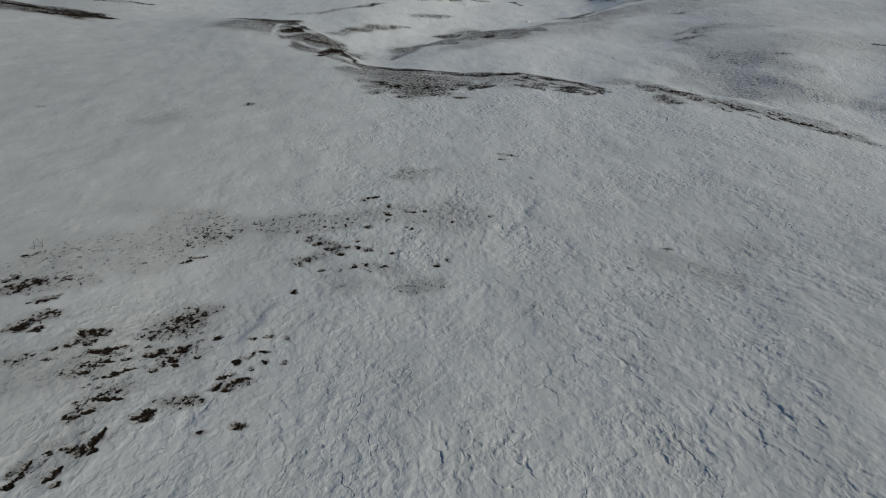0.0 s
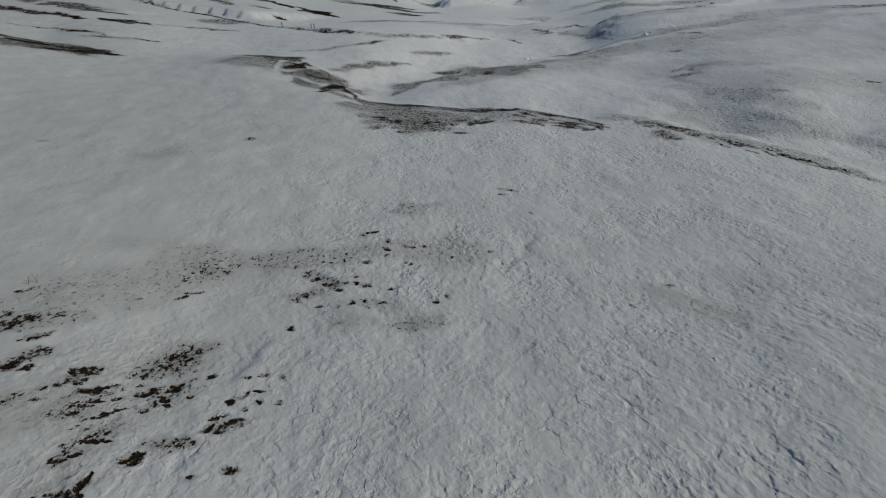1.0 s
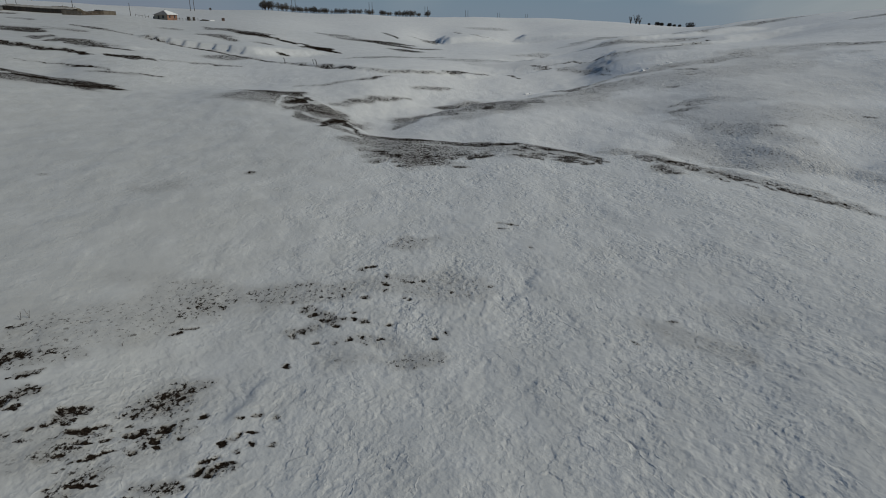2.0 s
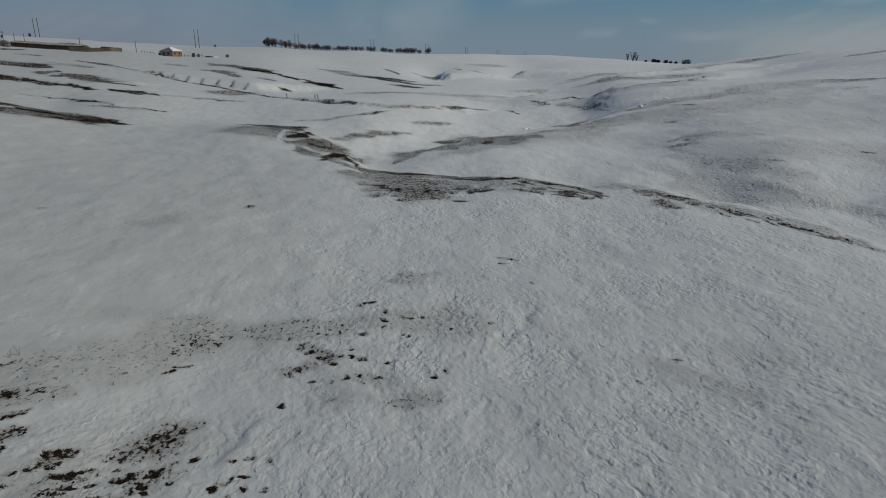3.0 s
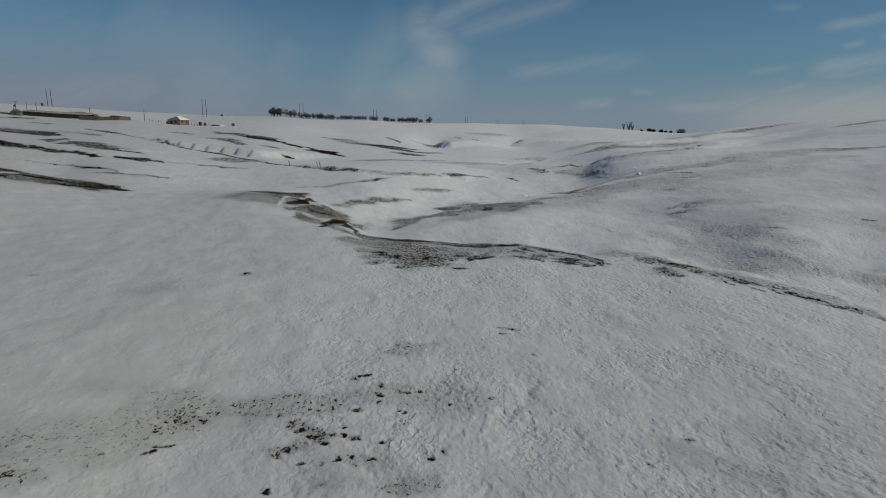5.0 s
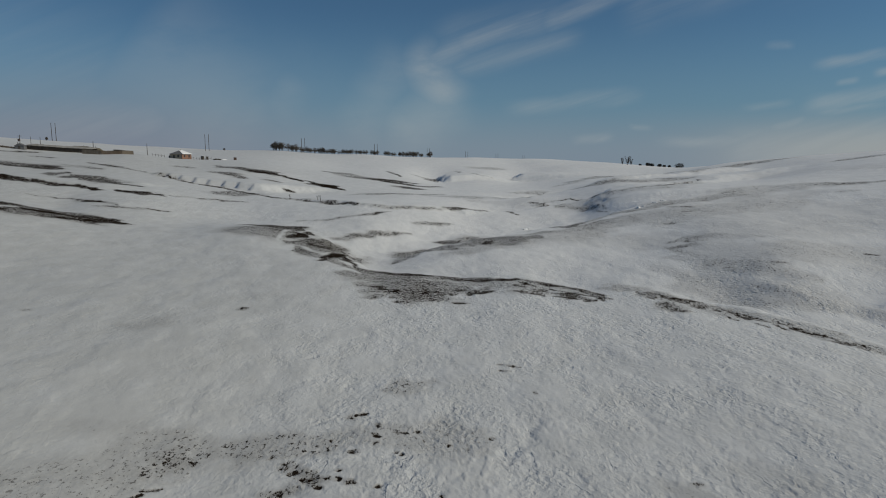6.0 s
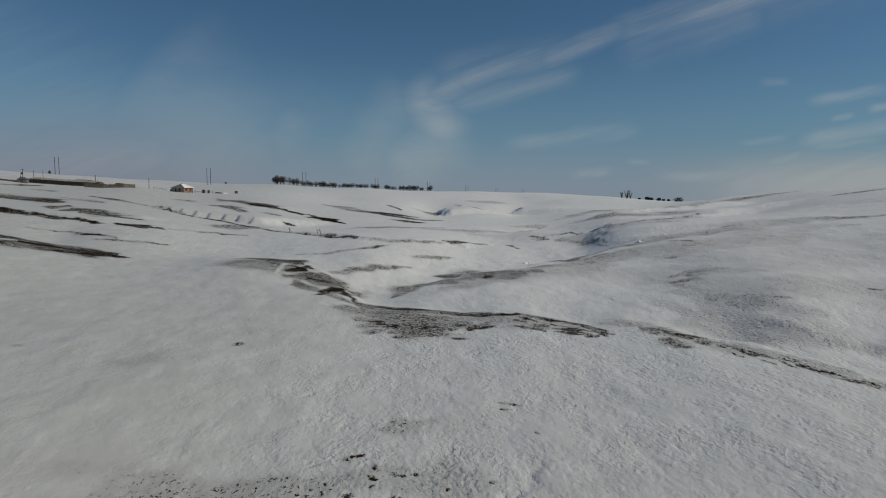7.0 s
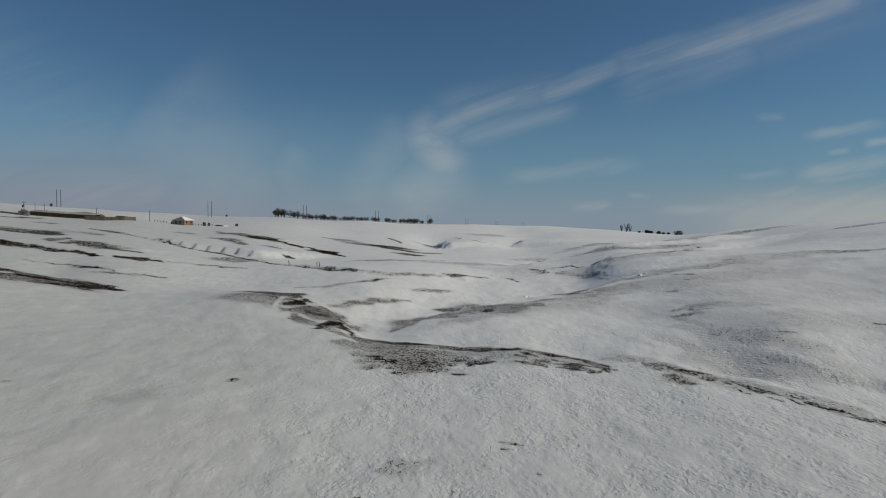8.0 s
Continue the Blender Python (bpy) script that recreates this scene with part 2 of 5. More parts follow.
LANDFORMS["bench_crest"] = [(-42.3, 159, 4.1), (-24.6, 149, 3.4), (-13.1, 142, 2.9), (-2.8, 144, 2.3), (14.9, 150, 1.1)]
LANDFORMS["bench_back"] = [(-12.6, 169, 3.2), (16.8, 169, 1.1)]
LANDFORMS["bench_step"] = [(-28.2, 124, 2.0), (-21.2, 129, 2.5), (-12.4, 135, 2.5)]
LANDFORMS["bench_foot"] = [(-13.5, 107, 0.7), (-6.3, 116, 0.4)]
LANDFORMS["terrace_high"] = [(-128.4, 184, 11.7), (-114.9, 184, 10.9)]
LANDFORMS["terrace_mid"] = [(-98.7, 139, 9.5), (-88.0, 142, 8.4), (-78.9, 149, 7.5), (-67.0, 144, 6.1)]
LANDFORMS["terrace_low"] = [(-80.7, 122, 7.0), (-69.7, 122, 5.9), (-52.8, 119, 4.1)]
LANDFORMS["drift_line"] = [(-104.6, 214, 10.5), (-84.6, 204, 8.0), (-62.7, 189, 5.6)]
LANDFORMS["drift_back"] = [(-112.1, 229, 12.4), (-67.8, 204, 6.2)]
LANDFORMS["strip_line"] = [(-79.7, 239, 10.3), (-61.6, 229, 8.0), (-34.9, 209, 3.9), (-47.8, 199, 3.8)]
LANDFORMS["farm_bench"] = [(-170.3, 249, 17.0), (-129.5, 259, 15.5), (-128.3, 294, 13.9), (-101.9, 304, 12.9)]
LANDFORMS["mid_flat"] = [(-20.5, 269, 4.8), (-5.0, 244, 2.8), (13.7, 219, 3.1), (19.9, 184, 2.4), (37.5, 229, 3.8)]
LANDFORMS["gully_far"] = [(-18.2, 314, 6.7), (-2.3, 324, 3.3), (5.3, 334, 6.4), (30.0, 334, 6.5), (35.1, 324, 3.2), (44.2, 304, 3.1), (20.3, 384, 8.9), (67.1, 334, 6.8)]
LANDFORMS["far_slope"] = [(-167.3, 374, 16.6), (-63.4, 374, 10.3), (46.0, 424, 9.6)]
LANDFORMS["north_skyline"] = [(-476.7, 474, 34.2), (-344.6, 474, 27.5), (-278.6, 474, 25.2), (-217.1, 484, 23.2), (-137.3, 504, 20.8), (-68.4, 514, 18.0), (-11.3, 524, 15.5), (31.3, 504, 15.7), (76.5, 494, 14.5), (119.9, 484, 12.5), (145.1, 464, 10.2), (171.8, 444, 8.5)]
LANDFORMS["near_plain"] = [(0, 12, 1.0), (-14, 18, 1.0), (14, 18, 0.9), (0, 25, -0.4), (-12, 25, -0.2), (14, 28, -0.4), (2, 40, -0.3), (-13, 48, 0.4), (-20, 48, 1.2), (-30, 50, 2), (20, 40, 0.2), (17, 56, 0.1), (-18, 56, 0.9), (-4, 61, 0.1), (-30, 76, 2), (-45, 64, 3.2)]
LANDFORMS["behind"] = [(0, 0, 1.5), (-25, 5, 2.2), (25, 5, 1.6), (0, -60, 2.5), (70, 10, 4), (-70, 20, 5), (150, 20, 9), (-160, 60, 10), (0, -250, 4)]
LANDFORMS["beyond"] = [(-650, 700, 22), (-200, 770, 11), (0, 800, 6), (200, 720, 3), (400, 640, 2), (450, 300, 14), (-500, 250, 24), (600, -100, 4), (-600, -100, 10), (0, -800, -4)]
LANDFORMS["rim"] = [(0, 4000, -90), (2800, 2800, -90), (4000, 0, -90), (2800, -2800, -90), (0, -4000, -90), (-2800, -2800, -90), (-4000, 0, -90), (-2800, 2800, -90), (0, 1700, -16), (1200, 1200, -18), (-1200, 1200, -4), (1500, -300, -12), (-1500, -300, -8), (0, -1700, -14)]


def warped(x, y):
    """Plan coordinates in which distances shrink outward, so far landforms are broad and near ones fine."""
    r = np.hypot(x, y + 12) + 1e-6
    s = np.log1p(r / 20) / r
    return x * s, (y + 12) * s


def prepare_land():
    pts = []
    for line in LANDFORMS.values():
        for a, b in zip(line, line[1:] + line[-1:]):
            pts.append(a)
    a = np.array(pts, float)
    u, v = warped(a[:, 0], a[:, 1])
    d = np.hypot(u[:, None] - u[None], v[:, None] - v[None])
    k = np.sqrt(d * d + ROUND * ROUND)
    n = len(a)
    m = np.zeros((n + 3, n + 3))
    m[:n, :n] = k - 0.012 * np.eye(n)
    m[:n, n:] = np.stack([np.ones(n), u, v], 1)
    m[n:, :n] = m[:n, n:].T
    w = np.linalg.solve(m, np.concatenate([a[:, 2], np.zeros(3)]))
    return u, v, w


ROUND = 0.09
LAND = prepare_land()


def land(x, y):
    """Height of the broad land, without the snow's own relief."""
    x, y = np.asarray(x, float).ravel(), np.asarray(y, float).ravel()
    cu, cv, w = LAND
    n = len(cu)
    out = np.empty(len(x))
    for i in range(0, len(x), 40000):
        u, v = warped(x[i:i + 40000], y[i:i + 40000])
        d2 = (u[:, None] - cu[None]) ** 2 + (v[:, None] - cv[None]) ** 2
        out[i:i + 40000] = np.sqrt(d2 + ROUND * ROUND) @ w[:n] + w[n] + w[n + 1] * u + w[n + 2] * v
    return out


def lattice(ix, iy, seed):
    h = (ix * 374761393 + iy * 668265263 + seed * 144665) & 0xFFFFFFFF
    h = ((h ^ (h >> 13)) * 1274126177) & 0xFFFFFFFF
    return ((h ^ (h >> 16)) & 0xFFFF) / 65535.0


def wave(x, y, seed):
    """Smooth value noise, 0 to 1, one cell a unit."""
    fx, fy = np.floor(x), np.floor(y)
    ix, iy = fx.astype(np.int64), fy.astype(np.int64)
    u, v = x - fx, y - fy
    u, v = u * u * u * (u * (u * 6 - 15) + 10), v * v * v * (v * (v * 6 - 15) + 10)
    a, b = lattice(ix, iy, seed), lattice(ix + 1, iy, seed)
    c, d = lattice(ix, iy + 1, seed), lattice(ix + 1, iy + 1, seed)
    return (a + (b - a) * u) * (1 - v) + (c + (d - c) * u) * v


def cloudy(x, y, seed, octaves=4, gain=0.5):
    total, amount, top = 0, 1.0, 0
    for k in range(octaves):
        total = total + amount * wave(x * 2 ** k + 17.3 * k, y * 2 ** k + 9.1 * k, seed + k)
        top, amount = top + amount, amount * gain
    return total / top


def smooth(a, b, v):
    s = np.clip((v - a) / (b - a), 0, 1)
    return s * s * (3 - 2 * s)


WIND = radians(-78)


def windward(x, y, rag):
    """Coordinates along and across the wind, bent and frayed."""
    bend = 2.4 * (cloudy(x / 7, y / 7, 40, 2) - 0.5)
    bow = 2.4 * (cloudy(x / 7, y / 7, 43, 2) - 0.5)
    rag1, rag2 = cloudy(x / 0.5, y / 0.6, 44, 3) - 0.5, cloudy(x / 0.5, y / 0.6, 47, 3) - 0.5
    return x * math.cos(WIND) + y * math.sin(WIND) + bend + rag * rag1, -x * math.sin(WIND) + y * math.cos(WIND) + bow + rag * rag2


def plates(a, c, long, wide, seed):
    """Packed plates of snow: ragged cells, each a facet at its own height, tipped down-wind and to one side."""
    u, v = a / long, c / wide
    iu, iv = np.floor(u).astype(np.int64), np.floor(v).astype(np.int64)
    best = np.full(len(u), 9.0)
    out = np.zeros(len(u))
    for i in (-1, 0, 1):
        for j in (-1, 0, 1):
            ku, kv = iu + i, iv + j
            du = ku + lattice(ku, kv, seed) - u
            dv = kv + lattice(ku, kv, seed + 1) - v
            d = du * du + dv * dv
            h = 0.6 * (lattice(ku, kv, seed + 2) - 0.5) + dv * (1.6 * lattice(ku, kv, seed + 3) - 0.3) + du * 1.8 * (lattice(ku, kv, seed + 4) - 0.45)
            near = d < best
            best, out = np.where(near, d, best), np.where(near, h, out)
    return out


def shelves(x, y):
    """The layers of packed snow: each whole number is the lip of one more layer."""
    a, c = windward(x, y, 0.3)
    return 4 * cloudy(a / 2.6, c / 1.15, 200, 4, 0.55)


def ruggedness(x, y):
    """How torn the crust is: rough on the knoll, smooth drifts to the west and in the valley."""
    rough = 0.65 + 0.35 * smooth(0.38, 0.62, cloudy(x / 11, y / 11, 60, 3))
    rough = rough * (0.4 + 0.6 * smooth(-17, -3, x + np.maximum(0, 24 - y) + 3 * (cloudy(x / 6, y / 6, 63, 3) - 0.5)))
    rough = rough * (1 - 0.3 * smooth(5, 14, x) * smooth(42, 24, y))
    return rough * (0.3 + 0.7 * smooth(112, 62, np.hypot(x, y)))


def relief(x, y):
    """Sastrugi carved along the wind, dying out where the mesh is coarse, and longer drifts."""
    r = np.hypot(x, y)
    a, c = windward(x, y, 0.6)
    rough = ruggedness(x, y)
    broken = 0.2 + 1.1 * smooth(0.40, 0.60, cloudy(x / 2.1, y / 2.6, 65, 3))
    layer = shelves(x, y) % 1.0
    lips = smooth(0.70, 1.0, layer) - layer
    knobs = -np.abs(cloudy(a / 0.85, c / 0.55, 90, 3, 0.5) - 0.5) - 0.6 * np.abs(cloudy(a / 1.9, c / 0.9, 96, 2, 0.5) - 0.5)
    big = plates(a + 3.1, c, 0.95, 0.6, 78)
    small = plates(a, c + 1.7, 0.42, 0.28, 86)
    drifts = cloudy(a / 7, c / 3.5, 110, 4)
    ahead = smooth(51, 47, np.degrees(np.abs(np.arctan2(x, y))))
    fade1, fade2 = ahead * smooth(75, 35, r), ahead * smooth(50, 24, r)
    return rough * (broken * (0.034 * lips + 0.026 * big) * fade1 + (0.011 * small + 0.075 * knobs) * fade2) + 0.30 * (drifts - 0.5) * smooth(260, 60, r) \
        + 1.0 * (cloudy(x / 30, y / 30, 130, 3) - 0.5) * smooth(40, 140, r) + banks(x, y)


BANKS = []


def bank(line, width, height, fade, ribs=0.0, spacing=7.0):
    """A step in the snow along a line: the side to the left of it is raised by height, dying out over fade."""
    BANKS.append((np.array(line, float), width, height, fade, ribs, spacing))


bank([(-36, 103), (-21, 102), (-13, 86), (-9.7, 79), (-3, 76.5), (8, 74.5), (12, 71), (17, 65.5), (23.8, 64.5), (29.6, 59.5), (33.2, 49.5), (36.5, 41.5)], 3, -0.9, 10)
bank([(-5, 94), (2, 104), (9, 108), (16, 113), (24, 118), (33, 123), (46, 131)], 4, -1.5, 12)
bank([(6, 151), (16, 155), (25, 158), (34, 160), (45, 161), (60, 168), (85, 180)], 3, -1.9, 14)
bank([(20, 184), (30, 190), (40, 195), (52, 199), (84, 208)], 3.5, -2.2, 16)
bank([(40, 158), (55, 161), (72, 168), (95, 180), (120, 192)], 10, 1.4, 14)
bank([(45, 190), (60, 194), (84, 202), (115, 214)], 10, 1.5, 16)
bank([(40, 170), (36, 154), (32, 140)], 6, 1.1, 30)
bank([(-7, 316), (-4, 304), (-1, 292)], 7, 2.8, 20)
bank([(36, 334), (37, 324), (33, 312)], 6, 2.8, 22)
bank([(-97, 198.5), (-78.5, 190), (-60.8, 183), (-50, 176)], 2.6, 1.3, 30, 3.0, 5.6)
bank([(33, 68), (36.6, 62.5), (39.3, 60), (43, 55.5), (48, 50)], 3, 0.35, 7)
bank([(34.9, 72.5), (36.3, 66.9), (37.5, 64.1), (39.7, 62.2), (40.9, 58.9)], 3.0, -0.35, 8)
bank([(-108, 136), (-98, 137.5), (-84, 139), (-74, 136)], 4, 0.4, 8)
bank([(-98, 156), (-90, 161), (-76, 155)], 4, 0.4, 8)
bank([(-50, 176), (-44, 192), (-34, 200)], 6, 0.9, 14)
bank([(-45, 160), (-31, 151.5), (-18, 140.5), (-10, 141), (2, 148), (17, 151)], 3, 0.6, 9)

# torn crusts on the near snowfield
bank([(6.3, 35.6), (4.9, 33.4), (4.7, 32.1), (3.9, 31.3), (3.0, 29.6)], 0.5, 0.08, 1.8)
bank([(-7.6, 23.2), (-7.9, 21.8), (-7.8, 20.7), (-8.1, 19.9), (-8.2, 18.8)], 0.5, 0.10, 1.3)


def banks(x, y):
    out = np.zeros(len(x))
    for line, width, height, fade, ribs, spacing in BANKS:
        reach = width + 2.6 * fade
        lo, hi = line.min(0) - reach, line.max(0) + reach
        k = np.where((x > lo[0]) & (x < hi[0]) & (y > lo[1]) & (y < hi[1]))[0]
        if not len(k):
            continue
        px, py = x[k], y[k]
        best, side, along, walked = np.full(len(k), 1e9), np.zeros(len(k)), np.zeros(len(k)), 0.0
        for (ax, ay), (bx, by) in zip(line[:-1], line[1:]):
            dx, dy = bx - ax, by - ay
            size = math.hypot(dx, dy)
            s = np.clip(((px - ax) * dx + (py - ay) * dy) / (size * size), 0, 1)
            d = np.hypot(px - ax - s * dx, py - ay - s * dy)
            nearer = d < best
            best = np.where(nearer, d, best)
            side = np.where(nearer, np.sign(dx * (py - ay) - dy * (px - ax)), side)
            along = np.where(nearer, walked + s * size, along)
            walked += size
        ends = smooth(0, 0.18 * walked, along) * smooth(walked, 0.82 * walked, along)
        wob = (cloudy(px / 3, py / 3, 150, 3) - 0.5) * width * (0.25 if ribs or width > 8 else 0.8)
        up = best * side + wob
        phase = (along / spacing + 0.25 * cloudy(px / 9, py / 9, 155, 2)) % 1.0
        scoop = ribs * (smooth(0.0, 0.3, phase) - phase)
        out[k] += height * ends * smooth(0, width, up + scoop) * np.exp(-(np.maximum(up - width, 0) / fade) ** 2)
    return out


BARE = []


def bare(line, half, strength):
    """A strip of ground blown free of snow, in places a painted shade, or with a strength below nought a tongue of snow
    across it.
    """
    BARE.append((np.array(line, float), half, strength))


# the rim of the near plain
bare([(-35.0, 105.2), (-30.6, 108.7), (-25.9, 112.6)], 5.25, 0.67)
bare([(-31.6, 98.2), (-28.3, 97.7), (-25.5, 98.2)], 5.33, 0.47)
bare([(-24.4, 94.9), (-23.0, 98.4), (-23.1, 109.2)], 1.72, 0.94)
bare([(-26.1, 98.0), (-27.1, 108.2), (-25.6, 113.1)], 1.93, 0.67)
bare([(-23.0, 90.3), (-18.8, 90.9), (-15.8, 98.9)], 4.39, 0.57)
bare([(-19.9, 91.9), (-17.0, 92.0), (-15.7, 98.6)], 1.61, 0.76)
bare([(-15.9, 78.7), (-15.1, 83.6), (-14.5, 90.8)], 1.21, 0.94)
bare([(-14.5, 89.6), (-12.3, 82.1), (-10.7, 78.8)], 0.76, 0.8)
bare([(-24.4, 91.3), (-25.2, 97.2), (-26.5, 106.9)], 0.30, -0.95)
bare([(-16.3, 80.2), (-16.4, 84.5), (-16.0, 87.9)], 0.29, -0.95)
bare([(-10.7, 78.7), (-6.1, 75.9), (-0.0, 76.1)], 1.51, 0.71)
bare([(-10.6, 75.3), (-5.8, 73.6), (0.7, 74.1)], 3.07, 0.55)
bare([(-10.2, 72.8), (-8.0, 70.2), (-5.4, 69.0), (-0.2, 69.8)], 4.09, 0.55)
bare([(-8.0, 65.2), (-4.4, 64.3), (-0.0, 66.9)], 4.05, 0.54)
bare([(-6.79, 62.65), (-6.81, 62.80)], 1.02, 0.59)
bare([(-4.3, 60.6), (-2.9, 60.7)], 0.63, 0.67)
bare([(-2.3, 63.1), (-1.2, 66.5)], 0.57, 0.67)
bare([(-4.8, 62.1), (-2.4, 63.8)], 0.85, 0.6)
bare([(-8.4, 68.1), (-6.3, 67.1)], 1.29, 0.55)
bare([(-4.9, 69.6), (-1.7, 68.9)], 1.26, 0.59)
bare([(0.1, 74.9), (2.8, 74.0)], 2.04, 0.67)
bare([(2.7, 72.9), (6.5, 72.0), (8.9, 72.1)], 1.11, 0.77)
bare([(4.10, 72.89), (4.11, 73.18)], 1.19, 0.67)
bare([(3.1, 64.0), (4.3, 66.4), (5.6, 67.6)], 0.79, 0.6)
bare([(0.1, 63.8), (1.3, 64.8)], 0.78, 0.6)
bare([(1.2, 60.8), (2.7, 60.7)], 0.60, 0.57)
bare([(0.4, 68.8), (3.1, 68.1)], 1.05, 0.5)
bare([(9.9, 71.2), (11.9, 69.1), (13.5, 68.7)], 1.04, 0.77)
bare([(12.9, 68.8), (14.8, 67.0), (15.9, 65.0)], 0.93, 0.71)
bare([(14.8, 67.0), (16.0, 64.1), (16.6, 61.7)], 0.78, 0.71)
bare([(11.8, 65.0), (12.9, 64.4), (13.8, 63.4)], 1.10, 0.76)
bare([(10.33, 65.22), (10.43, 65.83)], 1.17, 0.54)
bare([(14.1, 61.1), (15.4, 61.7)], 0.71, 0.57)
bare([(8.16, 67.35), (8.20, 67.62)], 1.10, 0.48)
bare([(19.9, 73.5), (22.0, 70.3), (22.1, 62.3)], 2.08, 0.28)
bare([(20.8, 63.7), (21.6, 62.6)], 1.00, 0.52)
bare([(22.0, 62.1), (23.5, 61.3)], 1.13, 0.54)
bare([(22.7, 60.1), (24.4, 60.1)], 0.82, 0.66)
bare([(21.3, 58.6), (22.0, 57.1)], 1.04, 0.46)
bare([(25.5, 59.8), (26.9, 58.6)], 1.49, 0.57)
bare([(25.2, 60.6), (27.7, 57.0), (29.9, 53.1), (30.9, 49.1), (32.2, 47.0), (33.6, 44.5)], 1.01, 0.34)
bare([(26.6, 57.8), (28.1, 55.7)], 0.71, 0.64)
bare([(27.5, 55.7), (28.5, 53.8)], 0.55, 0.59)
bare([(29.4, 52.4), (30.5, 51.0)], 0.60, 0.72)
bare([(30.3, 50.7), (31.1, 49.5)], 0.52, 0.6)
bare([(30.8, 48.4), (32.3, 47.2), (33.5, 45.3)], 0.63, 0.72)
bare([(29.1, 53.5), (29.9, 53.1)], 0.51, 0.59)
# the spur across the valley
bare([(-1.0, 100.9), (1.0, 101.4)], 2.61, 0.63)
bare([(1.9, 114.4), (8.2, 101.8), (15.3, 103.6)], 4.53, 0.57)
bare([(7.44, 101.75), (7.47, 102.21)], 2.23, 0.62)
bare([(4.0, 115.4), (6.5, 105.0)], 1.49, 0.59)
bare([(9.9, 100.3), (13.3, 102.6)], 1.86, 0.57)
# the shaded line along the spur crest, painted in with a soil strip
bare([(18.1, 127.8), (22.6, 114.2), (28.0, 119.6), (32.5, 122.2)], 1.76, 0.52)
bare([(15.6, 108.7), (22.6, 109.5), (30.6, 115.2), (38.4, 118.5)], 2.85, 0.51)
bare([(-7.1, 97.1), (-3.9, 105.3), (1.7, 99.4)], 3.29, 0.57)
bare([(33.4, 123.3), (39.8, 122.7), (48.9, 128.9), (58.2, 128.6), (69.5, 132.6), (82.2, 130.4), (90.7, 128.7)], 4.97, 0.46)
bare([(60.6, 131.0), (65.2, 130.7)], 2.07, 0.54)
bare([(32.6, 116.8), (42.2, 114.2), (50.6, 116.7), (64.9, 121.1), (72.2, 121.2)], 7.81, 0.29)
bare([(35.3, 93.6), (38.5, 93.3), (40.4, 92.3)], 1.53, 0.44)
bare([(41.1, 91.7), (44.0, 90.9)], 3.23, 0.23)
bare([(54.8, 94.6), (61.0, 95.8)], 2.04, 0.23)
bare([(78.2, 121.3), (80.1, 120.1)], 1.56, 0.34)
bare([(31.1, 84.6), (35.5, 79.5), (40.5, 73.4)], 2.74, 0.21)
# soft shade edge of the valley bank, painted grey
bare([(37.2, 63.6), (39.2, 61.5), (41.5, 59.6), (42.9, 57.3)], 0.49, 0.25)
bare([(0.8, 97.0), (10.8, 100.0), (20.5, 103.6), (29.9, 110.7)], 5.98, 0.38)
bare([(30.7, 113.6), (40.1, 111.3), (51.1, 111.3), (66.5, 115.3)], 8.55, 0.28)
bare([(34.5, 91.5), (40.0, 81.4), (44.6, 73.7)], 4.79, 0.23)
bare([(28.4, 101.8), (35.1, 93.0)], 3.49, 0.18)
# two broad weak strips that grey the snow of the whole slope
bare([(28.5, 79.5), (34.5, 68.0), (40.5, 58.2)], 4.37, 0.22)
bare([(41.3, 97.9), (56.7, 101.7), (73.7, 104.0)], 12.96, 0.2)
bare([(32.1, 78.1), (37.9, 71.0), (42.2, 66.1)], 2.85, 0.2)
bare([(92.5, 184.9), (103.4, 170.0), (107.8, 152.5)], 7.18, 0.18)
bare([(7.9, 183.6), (19.1, 178.8), (29.1, 179.7)], 5.58, 0.23)
bare([(38.4, 79.6), (40.7, 73.7)], 0.92, 0.34)
# a broad weak strip that greys the slope's right end
bare([(44.6, 80.5), (52.2, 74.4)], 5.93, 0.23)
bare([(33.7, 80.0), (35.9, 77.0), (37.0, 74.3)], 1.21, 0.48)
bare([(39.3, 74.6), (41.2, 73.6)], 0.47, 0.57)
bare([(36.5, 74.3), (40.1, 70.8), (42.2, 68.6)], 1.63, 0.25)
bare([(53.4, 78.0), (54.8, 77.2)], 0.46, 0.57)
bare([(42.2, 76.3), (44.9, 76.1)], 0.80, 0.37)
bare([(57.4, 94.8), (59.5, 94.4)], 0.99, 0.37)
bare([(50.1, 91.7), (55.5, 92.4)], 2.25, 0.25)
bare([(34.3, 89.9), (35.9, 88.9)], 1.54, 0.48)
# thin shadow edge of the drifted bank, painted as a strip
bare([(34.9, 70.8), (35.7, 67.3), (37.3, 64.4), (38.7, 63.0)], 0.20, 0.41)
bare([(36.6, 92.3), (38.8, 90.6)], 0.87, 0.47)
bare([(31.9, 114.3), (34.7, 113.7)], 3.98, 0.34)
bare([(44.8, 120.3), (47.1, 119.1)], 1.34, 0.48)
bare([(43.9, 113.6), (47.0, 113.7)], 0.97, 0.48)
bare([(37.0, 106.8), (40.0, 105.7)], 0.81, 0.46)
# strands along the rim
bare([(21.7, 69.9), (20.6, 64.2)], 0.23, 0.63)
bare([(20.4, 64.6), (20.9, 63.0)], 0.20, 0.59)
bare([(20.8, 62.2), (21.1, 60.9)], 0.28, 0.73)
bare([(21.4, 61.4), (21.7, 60.5)], 0.31, 0.62)
bare([(22.2, 63.2), (22.9, 61.4)], 0.23, 0.67)
bare([(22.7, 60.7), (23.0, 59.9)], 0.29, 0.6)
